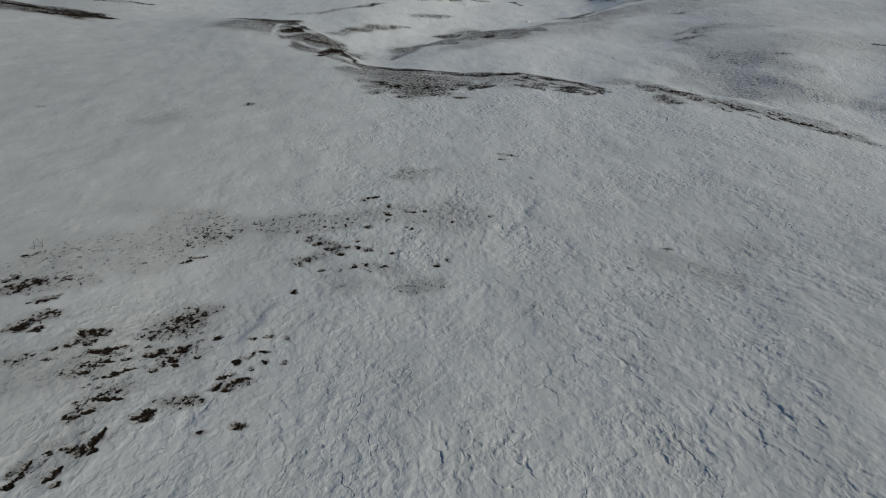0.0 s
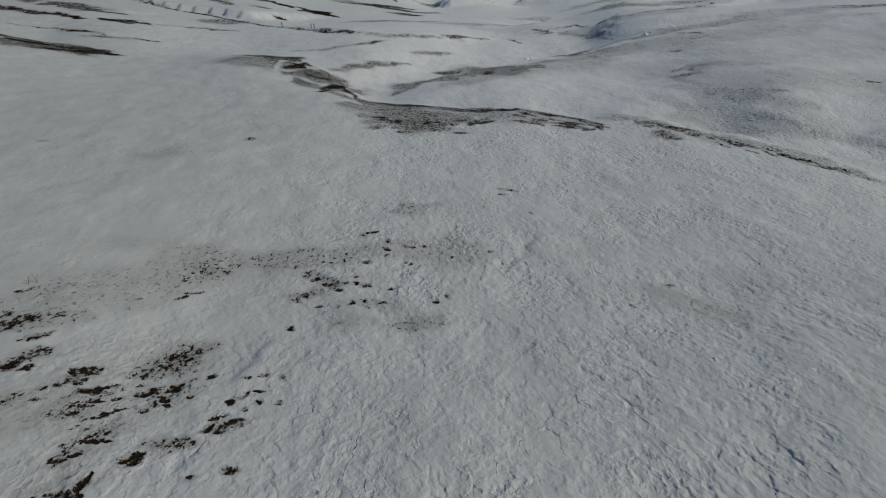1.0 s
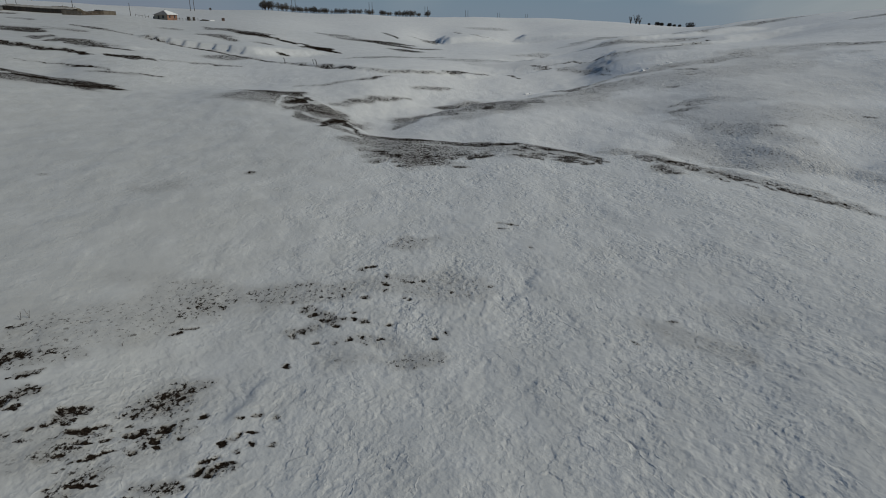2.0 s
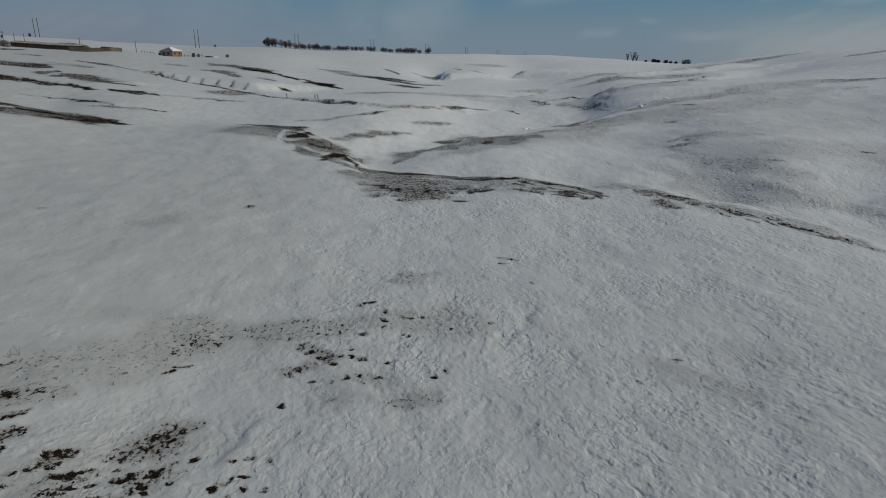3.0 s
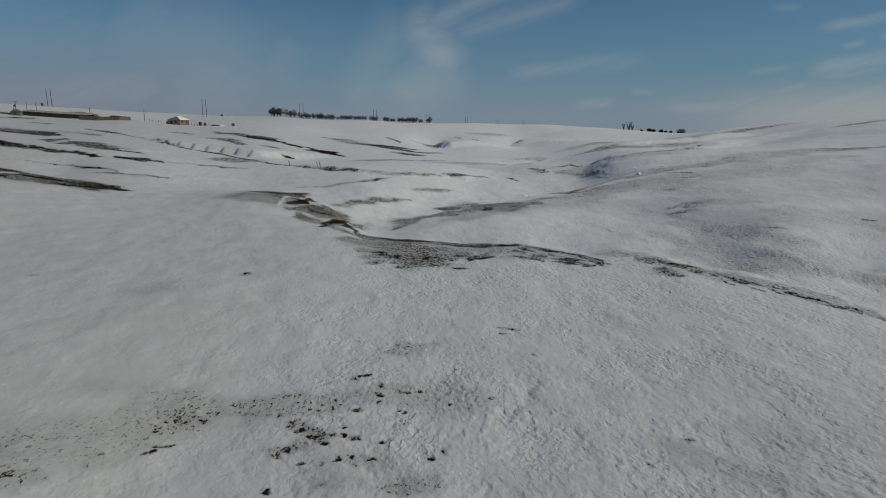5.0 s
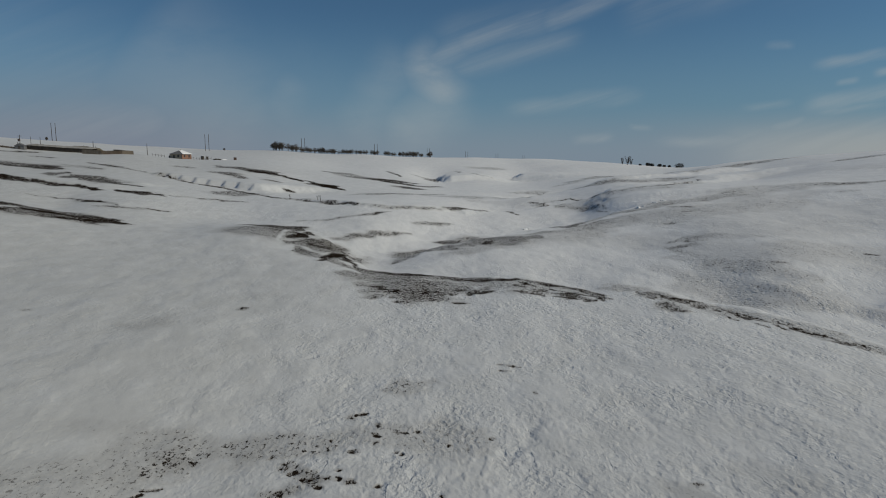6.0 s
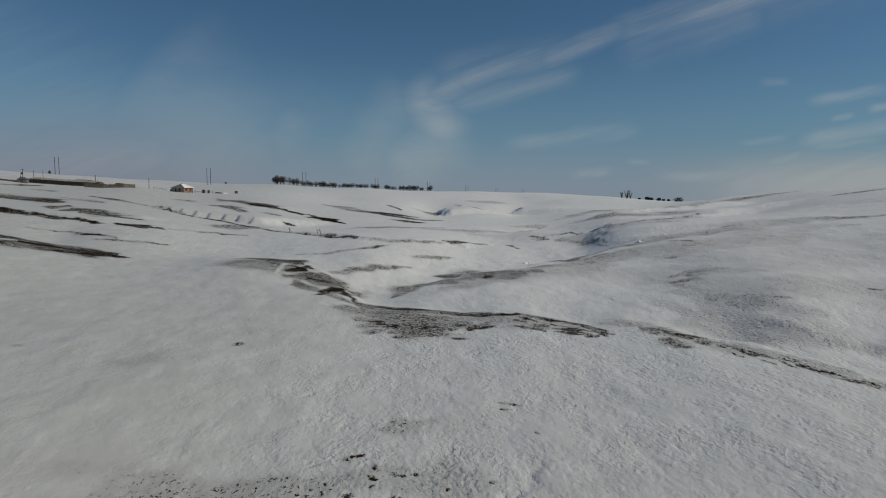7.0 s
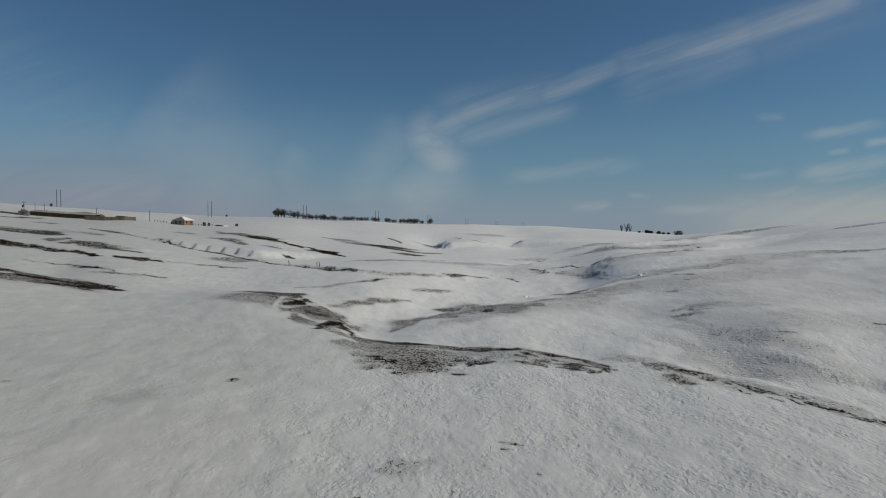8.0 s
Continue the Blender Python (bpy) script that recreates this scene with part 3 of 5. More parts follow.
bare([(23.2, 60.6), (23.8, 59.4)], 0.34, 0.62)
bare([(23.5, 59.3), (24.2, 58.4)], 0.37, 0.72)
bare([(24.3, 59.1), (24.7, 58.5)], 0.37, 0.7)
bare([(24.8, 59.9), (25.4, 58.6)], 0.41, 0.66)
bare([(25.6, 58.2), (26.2, 57.1)], 0.36, 0.65)
bare([(25.5, 56.2), (26.0, 54.9)], 0.23, 0.69)
bare([(25.7, 54.9), (26.1, 54.1)], 0.24, 0.68)
bare([(27.0, 56.8), (27.3, 56.0)], 0.25, 0.7)
bare([(27.6, 56.7), (28.0, 55.0)], 0.20, 0.65)
bare([(27.1, 53.4), (27.6, 52.1)], 0.20, 0.64)
bare([(27.4, 52.4), (27.7, 51.7)], 0.18, 0.61)
bare([(28.5, 53.1), (28.8, 52.4)], 0.22, 0.64)
bare([(28.6, 51.9), (29.0, 50.8)], 0.25, 0.67)
bare([(29.8, 52.0), (30.3, 50.9)], 0.29, 0.71)
bare([(30.1, 51.4), (30.5, 50.4)], 0.19, 0.58)
bare([(30.7, 50.8), (30.9, 50.3)], 0.19, 0.6)
bare([(30.8, 50.3), (31.2, 49.2)], 0.27, 0.6)
bare([(31.1, 48.9), (31.3, 48.4)], 0.30, 0.74)
bare([(31.5, 48.0), (31.7, 47.6)], 0.24, 0.61)
bare([(32.4, 48.2), (33.0, 47.3)], 0.30, 0.6)
bare([(-7.7, 66.3), (-6.2, 66.8)], 0.66, 0.69)
bare([(-6.7, 65.5), (-5.5, 65.8)], 0.55, 0.71)
bare([(-5.6, 64.9), (-4.2, 64.9)], 0.61, 0.71)
bare([(-3.8, 63.5), (-2.7, 63.8)], 0.41, 0.58)
bare([(-3.8, 65.6), (-2.6, 66.0)], 0.71, 0.65)
bare([(-1.4, 61.2), (-0.6, 61.4)], 0.39, 0.61)
bare([(-1.6, 65.6), (-0.2, 65.8)], 0.65, 0.66)
bare([(-0.2, 64.2), (1.0, 64.4)], 0.66, 0.71)
bare([(0.7, 66.0), (2.0, 66.3)], 0.50, 0.71)
bare([(1.7, 66.5), (3.2, 66.2)], 0.60, 0.6)
bare([(1.9, 66.6), (3.2, 66.3)], 0.45, 0.71)
bare([(3.6, 65.3), (4.7, 65.1)], 0.45, 0.57)
bare([(7.6, 68.6), (9.0, 67.1)], 0.50, 0.74)
bare([(9.0, 70.2), (9.8, 69.2)], 0.48, 0.69)
bare([(9.0, 69.4), (10.4, 68.1)], 0.54, 0.66)
bare([(9.9, 66.3), (11.3, 65.4)], 0.51, 0.68)
bare([(11.6, 69.0), (12.4, 68.3)], 0.37, 0.72)
bare([(11.7, 66.7), (12.7, 65.5)], 0.39, 0.67)
bare([(12.7, 65.5), (13.7, 64.4)], 0.37, 0.63)
bare([(13.4, 65.1), (14.6, 63.9)], 0.58, 0.66)
bare([(14.0, 64.5), (15.1, 63.5)], 0.50, 0.68)
bare([(14.1, 62.5), (15.3, 61.5)], 0.46, 0.63)
bare([(15.0, 61.6), (15.6, 60.9)], 0.30, 0.66)
bare([(16.0, 65.0), (16.9, 63.6)], 0.52, 0.74)
bare([(-67.5, 93.2), (-66.0, 92.9)], 1.12, 0.95)
bare([(-65.6, 92.6), (-63.8, 92.8)], 1.48, 0.8)
bare([(-66.5, 96.1), (-64.8, 96.3)], 1.38, 0.71)
bare([(-68.2, 102.4), (-67.0, 103.6)], 2.23, 0.71)
bare([(-65.1, 99.5), (-63.5, 101.6)], 2.56, 0.95)
bare([(-67.4, 104.4), (-64.8, 104.8)], 2.43, 0.66)
bare([(-59.5, 96.6), (-57.9, 96.6)], 1.04, 0.94)
bare([(-60.2, 100.8), (-58.8, 100.5)], 1.53, 0.72)
bare([(-57.9, 97.2), (-55.4, 97.4)], 0.99, 0.93)
bare([(-56.8, 98.4), (-55.0, 98.4)], 1.12, 0.94)
bare([(-57.4, 102.6), (-55.8, 102.7)], 1.08, 0.67)
bare([(-56.4, 103.0), (-54.4, 102.5)], 1.08, 0.7)
bare([(3.9, 115.2), (4.9, 116.3)], 4.90, 0.48)
bare([(6.1, 102.8), (7.7, 103.9)], 0.97, 0.49)
bare([(8.6, 103.3), (10.7, 104.9)], 0.66, 0.51)
bare([(10.5, 101.8), (12.6, 102.9)], 0.68, 0.53)
bare([(13.2, 105.7), (14.3, 106.5)], 0.57, 0.54)
bare([(15.1, 107.3), (17.4, 108.8)], 0.92, 0.53)
bare([(18.4, 109.0), (20.1, 110.0)], 0.67, 0.54)
bare([(20.5, 106.3), (22.4, 107.4)], 0.56, 0.57)
bare([(25.2, 114.2), (27.0, 115.3)], 0.87, 0.54)
bare([(28.1, 115.3), (29.6, 115.8)], 0.80, 0.53)
# the gully and the crests behind the spur
# soil and dust, with the shade of crest fronts and gully face painted in
bare([(26.8, 173.4), (36.1, 173.8), (41.6, 154.2), (55.9, 154.3), (75.5, 180.9)], 1.43, 0.57)
bare([(28.2, 169.4), (33.7, 155.4), (38.6, 143.4)], 3.96, 0.39)
bare([(35.6, 151.1), (37.2, 137.9)], 0.53, 0.48)
bare([(34.8, 142.8), (36.6, 135.1)], 0.34, 0.57)
bare([(27.8, 171.4), (41.2, 151.9), (53.4, 147.6), (71.3, 170.9)], 4.05, 0.39)
bare([(41.1, 194.7), (51.8, 189.4), (69.0, 189.9)], 7.09, 0.48)
bare([(45.7, 229.9), (77.1, 287.6), (78.5, 215.9), (86.7, 212.0)], 6.07, 0.44)
bare([(88.0, 215.0), (115.4, 241.2), (128.1, 243.4), (134.7, 235.2)], 4.83, 0.48)
bare([(118.9, 189.5), (128.4, 190.7), (134.7, 188.0)], 6.29, 0.52)
bare([(55.2, 157.3), (67.0, 170.8)], 1.58, 0.41)
# streaks on the valley flats
bare([(25.6, 213.5), (31.2, 217.0), (35.1, 210.9)], 4.69, 0.5)
bare([(-0.6, 195.0), (7.3, 192.1)], 5.03, 0.48)
bare([(9.6, 192.7), (26.5, 186.7)], 3.30, 0.41)
bare([(-5.7, 146.0), (-0.4, 148.0), (11.1, 165.4), (18.4, 149.6)], 1.09, 0.62)
bare([(2.4, 149.5), (10.1, 164.0)], 1.85, 0.71)
bare([(-53.4, 291.5), (-33.6, 267.3), (-20.0, 257.7), (-5.2, 246.0)], 6.77, 0.62)
bare([(-23.5, 270.1), (-10.7, 262.0)], 6.61, 0.71)
bare([(-15.9, 233.7), (-10.5, 228.8)], 4.74, 0.66)
bare([(-29.1, 187.2), (-15.2, 197.7), (-0.7, 204.3)], 4.27, 0.48)
bare([(-29.2, 320.6), (-19.9, 288.8)], 1.69, 0.66)
# soil, with part of the far hollow's shadow painted in
bare([(-13.9, 316.8), (-8.6, 314.2), (-2.6, 295.9)], 4.29, 0.57)
bare([(7.2, 351.4), (15.8, 309.3), (24.7, 302.7)], 1.89, 0.52)
bare([(19.4, 379.7), (33.8, 383.7)], 9.92, 0.46)
bare([(-28.5, 123.5), (-22.2, 124.4), (-15.9, 130.1), (-11.7, 137.7)], 1.09, 0.6)
bare([(-18.8, 106.3), (-15.1, 112.7), (-6.3, 119.8)], 1.56, 0.53)
bare([(-11.1, 114.9), (-6.2, 119.5)], 1.01, 0.52)
bare([(-5.6, 127.6), (-0.4, 132.0), (2.1, 132.7)], 1.81, 0.51)
# the drifted bank and its foot
bare([(-87.8, 193.9), (-74.5, 184.7), (-63.5, 180.5), (-53.9, 171.5), (-42.5, 158.5)], 1.30, 0.76)
bare([(-42.9, 160.2), (-29.9, 150.9), (-19.4, 143.0)], 1.52, 0.66)
bare([(-19.4, 143.0), (-12.1, 142.3), (-1.4, 147.7)], 1.28, 0.5)
bare([(-56.8, 168.1), (-52.7, 167.7)], 6.20, 0.55)
bare([(-55.4, 150.6), (-48.1, 151.2)], 1.43, 0.57)
# strips on the farm slope
bare([(-94.2, 252.9), (-76.3, 240.6), (-63.4, 232.0)], 5.59, 0.59)
bare([(-75.4, 238.0), (-63.0, 230.4)], 5.20, 0.72)
bare([(-83.2, 223.8), (-64.7, 206.0)], 4.03, 0.57)
bare([(-60.5, 233.0), (-51.8, 224.3)], 4.41, 0.94)
bare([(-50.7, 226.6), (-42.5, 216.1), (-33.8, 205.7)], 3.66, 0.94)
bare([(-47.6, 188.1), (-46.0, 188.7)], 1.50, 0.76)
bare([(-60.6, 209.9), (-56.1, 207.8)], 2.52, 0.54)
bare([(-145.2, 187.7), (-136.5, 189.9), (-130.9, 191.8), (-120.2, 185.7)], 9.52, 0.71)
bare([(-100.0, 156.1), (-107.6, 178.3)], 2.85, 0.69)
bare([(-93.4, 152.6), (-91.6, 161.1), (-79.2, 150.4), (-74.4, 150.6)], 6.33, 0.69)
bare([(-89.8, 158.9), (-79.2, 150.1)], 3.60, 0.71)
bare([(-112.5, 144.7), (-100.1, 140.4), (-92.1, 140.3), (-80.4, 139.7)], 2.87, 0.94)
bare([(-78.2, 137.9), (-75.8, 137.2)], 1.57, 0.71)
bare([(-72.7, 139.4), (-68.8, 140.4), (-64.6, 140.9)], 3.50, 0.72)
bare([(-82.2, 123.0), (-75.8, 124.7), (-62.2, 118.5)], 1.00, 0.64)
bare([(-64.8, 115.9), (-58.9, 116.2), (-53.7, 121.5)], 1.28, 0.66)
bare([(-79.2, 104.2), (-71.3, 101.2), (-66.9, 103.9), (-58.8, 101.6), (-52.6, 100.1)], 3.19, 0.71)
bare([(-72.0, 95.1), (-65.2, 92.8), (-62.8, 96.7), (-58.6, 98.3)], 4.87, 0.62)
bare([(-60.7, 96.8), (-57.1, 97.3), (-54.1, 98.2)], 3.93, 0.72)
bare([(-123.3, 201.4), (-106.9, 195.9)], 3.02, 0.52)
bare([(-121.8, 212.7), (-107.0, 206.5), (-98.2, 201.9)], 2.23, 0.6)
bare([(-98.2, 201.9), (-85.6, 192.9)], 1.23, 0.54)
bare([(-102.2, 237.0), (-95.2, 234.9)], 2.79, 0.52)
bare([(-84.9, 225.5), (-76.0, 215.3)], 2.68, 0.52)
bare([(-59.3, 148.1), (-53.3, 151.9)], 1.40, 0.6)
bare([(-146.8, 225.0), (-141.8, 222.9)], 2.83, 0.57)
bare([(-63.8, 142.0), (-60.3, 149.2)], 1.10, 0.4)
# a fence's thin shadow, painted as a strip of soil
bare([(-172.3, 222.1), (-169.9, 235.4), (-163.7, 247.2)], 2.72, 0.57)
# broken ground along the rim and dust on the far slope
bare([(-1.1, 69.6), (5.5, 69.0), (11.0, 67.0), (15.5, 64.0)], 2.92, 0.36)
bare([(2.9, 64.6), (5.7, 65.6)], 0.67, 0.71)
bare([(7.4, 65.0), (10.5, 63.4)], 0.61, 0.67)
bare([(11.6, 63.6), (13.9, 62.0)], 0.56, 0.71)
bare([(16.0, 63.7), (16.4, 61.1)], 0.44, 0.76)
bare([(-4.5, 62.5), (-0.5, 62.1)], 1.06, 0.5)
bare([(21.3, 64.9), (25.2, 57.3), (30.0, 52.7), (33.4, 47.3)], 2.03, 0.31)
bare([(22.6, 62.2), (25.4, 61.3)], 0.97, 0.71)
bare([(26.7, 56.6), (28.0, 54.2)], 0.64, 0.71)
bare([(29.2, 52.0), (31.0, 49.2)], 0.58, 0.71)
bare([(31.5, 48.0), (32.7, 46.9)], 0.58, 0.76)
bare([(34.5, 81.6), (36.7, 75.8), (41.1, 74.4)], 2.10, 0.34)
bare([(36.9, 92.8), (43.8, 89.1)], 2.92, 0.32)
bare([(33.1, 93.3), (34.7, 83.5)], 1.10, 0.3)
bare([(25.9, 174.4), (31.4, 157.6), (36.1, 141.8)], 2.09, 0.57)
bare([(-23.6, 95.6), (-23.7, 108.6)], 1.35, 0.67)
bare([(-21.1, 87.8), (-16.3, 82.8), (-11.8, 78.1)], 1.99, 0.54)
# ground showing through on the near slope
bare([(-13.2, 28.5), (-12.0, 29.6)], 1.26, 0.33)
bare([(-11.9, 29.9), (-8.5, 31.2), (-6.0, 31.9)], 1.57, 0.3)
bare([(-6.1, 32.4), (-0.8, 32.6), (2.5, 31.9)], 1.89, 0.25)
bare([(-18.4, 25.2), (-17.2, 26.3)], 1.13, 0.3)
bare([(-18.4, 22.3), (-17.0, 22.6), (-16.0, 23.6)], 1.17, 0.33)
bare([(-1.8, 24.3), (-0.5, 24.5)], 0.68, 0.3)
bare([(10.4, 27.8), (12.6, 25.9), (13.4, 23.9)], 1.77, 0.16)
bare([(14.9, 28.6), (15.9, 27.7)], 1.08, 0.22)
bare([(-12.8, 17.1), (-10.7, 17.7), (-9.6, 20.1)], 1.78, 0.21)
bare([(-8.9, 15.3), (-8.5, 15.5)], 0.49, 0.43)
bare([(-11.0, 11.7), (-10.9, 13.0), (-10.0, 13.8)], 0.70, 0.25)
bare([(-14.8, 16.7), (-14.6, 17.1)], 0.41, 0.43)
bare([(-23.2, 47.8), (-21.9, 49.2)], 1.21, 0.19)
bare([(-6.0, 24.8), (-2.8, 24.7)], 1.27, 0.18)
bare([(-3.2, 39.4), (-0.9, 40.3)], 1.10, 0.28)
bare([(-19.7, 23.7), (-16.6, 27.3), (-11.4, 30.3)], 3.03, 0.21)
bare([(-14.1, 16.9), (-11.7, 19.2), (-9.2, 21.6)], 2.58, 0.19)
bare([(-4.1, 26.5), (-2.6, 25.9)], 1.04, 0.25)
# clods and patches of soil
bare([(-11.2, 20.1), (-10.2, 21.4)], 0.90, 0.53)
bare([(-10.1, 17.6), (-9.6, 19.2)], 0.65, 0.5)
bare([(-12.5, 16.6), (-11.8, 18.7)], 0.84, 0.43)
bare([(-13.6, 18.2), (-12.9, 19.4)], 0.64, 0.5)
bare([(-7.8, 16.2), (-6.8, 16.8)], 0.44, 0.5)
bare([(-7.6, 29.8), (-5.4, 28.1)], 0.52, 0.43)
bare([(-7.3, 27.1), (-6.5, 27.5)], 0.45, 0.55)
bare([(-18.1, 21.5), (-17.3, 22.3)], 0.73, 0.62)
bare([(-16.0, 18.9), (-15.4, 19.9)], 0.64, 0.56)
bare([(-11.5, 14.4), (-10.6, 15.8)], 0.63, 0.38)
bare([(-16.1, 18.9), (-15.9, 19.3)], 0.46, 0.92)
bare([(-15.9, 19.3), (-15.5, 19.9)], 0.36, 0.92)
bare([(-15.4, 18.7), (-15.2, 19.1)], 0.22, 0.76)
bare([(-18.1, 21.4), (-17.6, 21.7)], 0.45, 0.68)
bare([(-17.7, 21.9), (-17.4, 22.3)], 0.35, 0.63)
bare([(-16.7, 20.8), (-16.2, 21.5)], 0.30, 0.56)
bare([(-16.8, 23.1), (-16.0, 23.6)], 0.36, 0.58)
bare([(-19.4, 24.6), (-19.2, 25.0)], 0.14, 0.81)
bare([(-19.01, 25.24), (-19.04, 25.29)], 0.21, 0.81)
bare([(-18.7, 22.4), (-18.5, 22.9)], 0.27, 0.62)
bare([(-13.7, 18.6), (-13.4, 19.4)], 0.24, 0.81)
bare([(-13.2, 19.0), (-12.9, 19.2)], 0.15, 0.81)
bare([(-13.4, 18.3), (-13.0, 18.3)], 0.17, 0.81)
bare([(-13.66, 17.98), (-13.68, 18.01)], 0.20, 0.76)
bare([(-13.99, 17.69), (-14.01, 17.72)], 0.16, 0.62)
bare([(-13.76, 17.02), (-13.78, 17.05)], 0.23, 0.6)
bare([(-12.6, 17.8), (-12.3, 18.1)], 0.24, 0.9)
bare([(-12.1, 18.3), (-11.9, 18.7)], 0.17, 0.81)
bare([(-12.3, 17.3), (-11.9, 17.4)], 0.20, 0.76)
bare([(-11.4, 17.5), (-11.3, 17.9)], 0.17, 0.71)
bare([(-12.4, 16.4), (-12.2, 16.7)], 0.13, 0.76)
bare([(-12.5, 16.9), (-11.9, 17.1)], 0.16, 0.66)
bare([(-11.2, 16.9), (-10.8, 17.2)], 0.10, 0.84)
bare([(-10.31, 17.08), (-10.32, 17.10)], 0.24, 0.81)
bare([(-11.9, 16.2), (-11.3, 16.6)], 0.10, 0.66)
bare([(-12.0, 15.7), (-11.7, 15.9)], 0.09, 0.6)
bare([(-11.3, 15.1), (-10.7, 15.4)], 0.13, 0.8)
bare([(-10.9, 15.3), (-10.4, 15.3)], 0.08, 0.76)
bare([(-10.8, 15.7), (-10.7, 15.9)], 0.12, 0.68)
bare([(-11.8, 14.9), (-11.6, 15.0)], 0.09, 0.76)
bare([(-10.9, 18.2), (-10.6, 18.4)], 0.21, 0.85)
bare([(-11.19, 18.72), (-11.20, 18.75)], 0.16, 0.66)
bare([(-11.11, 20.26), (-11.14, 20.34)], 0.16, 0.81)
bare([(-11.1, 20.9), (-10.4, 21.4)], 0.25, 0.76)
bare([(-10.10, 20.78), (-10.12, 20.82)], 0.23, 0.76)
bare([(-10.8, 19.7), (-10.3, 20.2)], 0.12, 0.55)
bare([(-10.0, 18.5), (-9.7, 19.0)], 0.21, 0.89)
bare([(-10.0, 17.7), (-9.8, 18.1)], 0.20, 0.84)
bare([(-9.8, 17.5), (-9.5, 17.5)], 0.14, 0.84)
bare([(-10.4, 20.7), (-10.0, 21.2)], 0.19, 0.59)
bare([(-12.2, 18.2), (-12.0, 18.4)], 0.13, 0.81)
bare([(-11.30, 16.68), (-11.31, 16.71)], 0.18, 0.76)
bare([(-11.7, 14.1), (-11.3, 14.4)], 0.16, 0.85)
bare([(-11.3, 14.5), (-11.0, 14.7)], 0.13, 0.85)
bare([(-10.2, 12.9), (-10.2, 13.8)], 0.20, 0.9)
bare([(-10.9, 12.8), (-10.1, 12.9)], 0.26, 0.85)
bare([(-11.6, 11.3), (-11.6, 11.6)], 0.12, 0.85)
bare([(-11.9, 11.7), (-11.6, 12.3)], 0.31, 0.9)
bare([(-11.5, 11.7), (-11.4, 12.0)], 0.16, 0.85)
bare([(-11.38, 12.13), (-11.39, 12.14)], 0.16, 0.76)
bare([(-10.8, 11.7), (-10.7, 12.1)], 0.19, 0.92)
bare([(-11.29, 12.70), (-11.30, 12.71)], 0.16, 0.76)
bare([(-10.34, 11.51), (-10.35, 11.52)], 0.16, 0.66)
bare([(-9.6, 14.5), (-9.4, 14.7)], 0.20, 0.92)
bare([(-9.35, 14.37), (-9.36, 14.39)], 0.20, 0.92)
bare([(-6.42, 14.12), (-6.43, 14.17)], 0.16, 0.92)
bare([(-6.24, 14.03), (-6.24, 14.05)], 0.18, 0.92)
bare([(-7.31, 13.71), (-7.31, 13.73)], 0.16, 0.63)
bare([(-7.75, 16.33), (-7.76, 16.35)], 0.17, 0.89)
bare([(-7.6, 16.3), (-7.4, 16.6)], 0.15, 0.9)
bare([(-7.3, 16.6), (-7.0, 16.8)], 0.15, 0.9)
bare([(-7.41, 16.10), (-7.42, 16.15)], 0.16, 0.9)
bare([(-7.52, 17.02), (-7.53, 17.04)], 0.16, 0.76)
bare([(-7.75, 16.77), (-7.76, 16.79)], 0.16, 0.76)
bare([(-7.55, 17.87), (-7.57, 17.93)], 0.16, 0.89)
bare([(-7.38, 18.20), (-7.39, 18.23)], 0.22, 0.8)
bare([(-7.21, 18.53), (-7.22, 18.56)], 0.16, 0.8)
bare([(-7.1, 18.7), (-6.6, 18.7)], 0.09, 0.84)
bare([(-7.00, 17.47), (-7.01, 17.52)], 0.16, 0.66)
bare([(-6.65, 17.90), (-6.66, 17.93)], 0.16, 0.66)
bare([(-5.95, 17.87), (-5.95, 17.90)], 0.16, 0.85)
bare([(-8.93, 19.62), (-8.95, 19.68)], 0.16, 0.84)
bare([(-7.44, 19.45), (-7.45, 19.48)], 0.16, 0.76)
bare([(-6.26, 19.66), (-6.27, 19.69)], 0.16, 0.63)
bare([(-6.89, 19.75), (-6.89, 19.78)], 0.16, 0.6)
bare([(-9.20, 18.16), (-9.21, 18.19)], 0.16, 0.8)
bare([(-9.72, 20.07), (-9.74, 20.12)], 0.16, 0.76)
bare([(-8.96, 19.76), (-8.97, 19.79)], 0.16, 0.76)
bare([(-13.0, 26.3), (-12.6, 26.7)], 0.18, 0.68)
bare([(-12.8, 26.9), (-12.0, 27.3)], 0.14, 0.62)
bare([(-13.3, 29.2), (-13.0, 29.5)], 0.19, 0.5)
bare([(-4.88, 34.98), (-4.89, 35.03)], 0.29, 0.61)
bare([(-4.7, 35.2), (-4.1, 35.6)], 0.21, 0.78)
bare([(-3.31, 33.86), (-3.34, 34.15)], 0.17, 0.81)
bare([(-3.23, 32.83), (-3.24, 32.91)], 0.27, 0.76)
bare([(-3.20, 32.02), (-3.21, 32.08)], 0.21, 0.76)
bare([(-4.32, 31.01), (-4.33, 31.08)], 0.29, 0.8)
bare([(-2.4, 33.3), (-1.7, 33.2)], 0.21, 0.55)
bare([(-1.17, 33.44), (-1.18, 33.51)], 0.22, 0.8)
bare([(0.1, 33.0), (0.6, 33.3)], 0.14, 0.59)
bare([(0.57, 31.94), (0.57, 32.00)], 0.16, 0.8)
bare([(-0.65, 32.55), (-0.65, 32.61)], 0.22, 0.6)
bare([(-2.09, 31.08), (-2.09, 31.12)], 0.18, 0.66)
bare([(-1.74, 30.84), (-1.74, 30.88)], 0.16, 0.76)
bare([(1.44, 31.44), (1.44, 31.51)], 0.21, 0.6)
bare([(2.85, 32.65), (2.86, 32.72)], 0.16, 0.6)
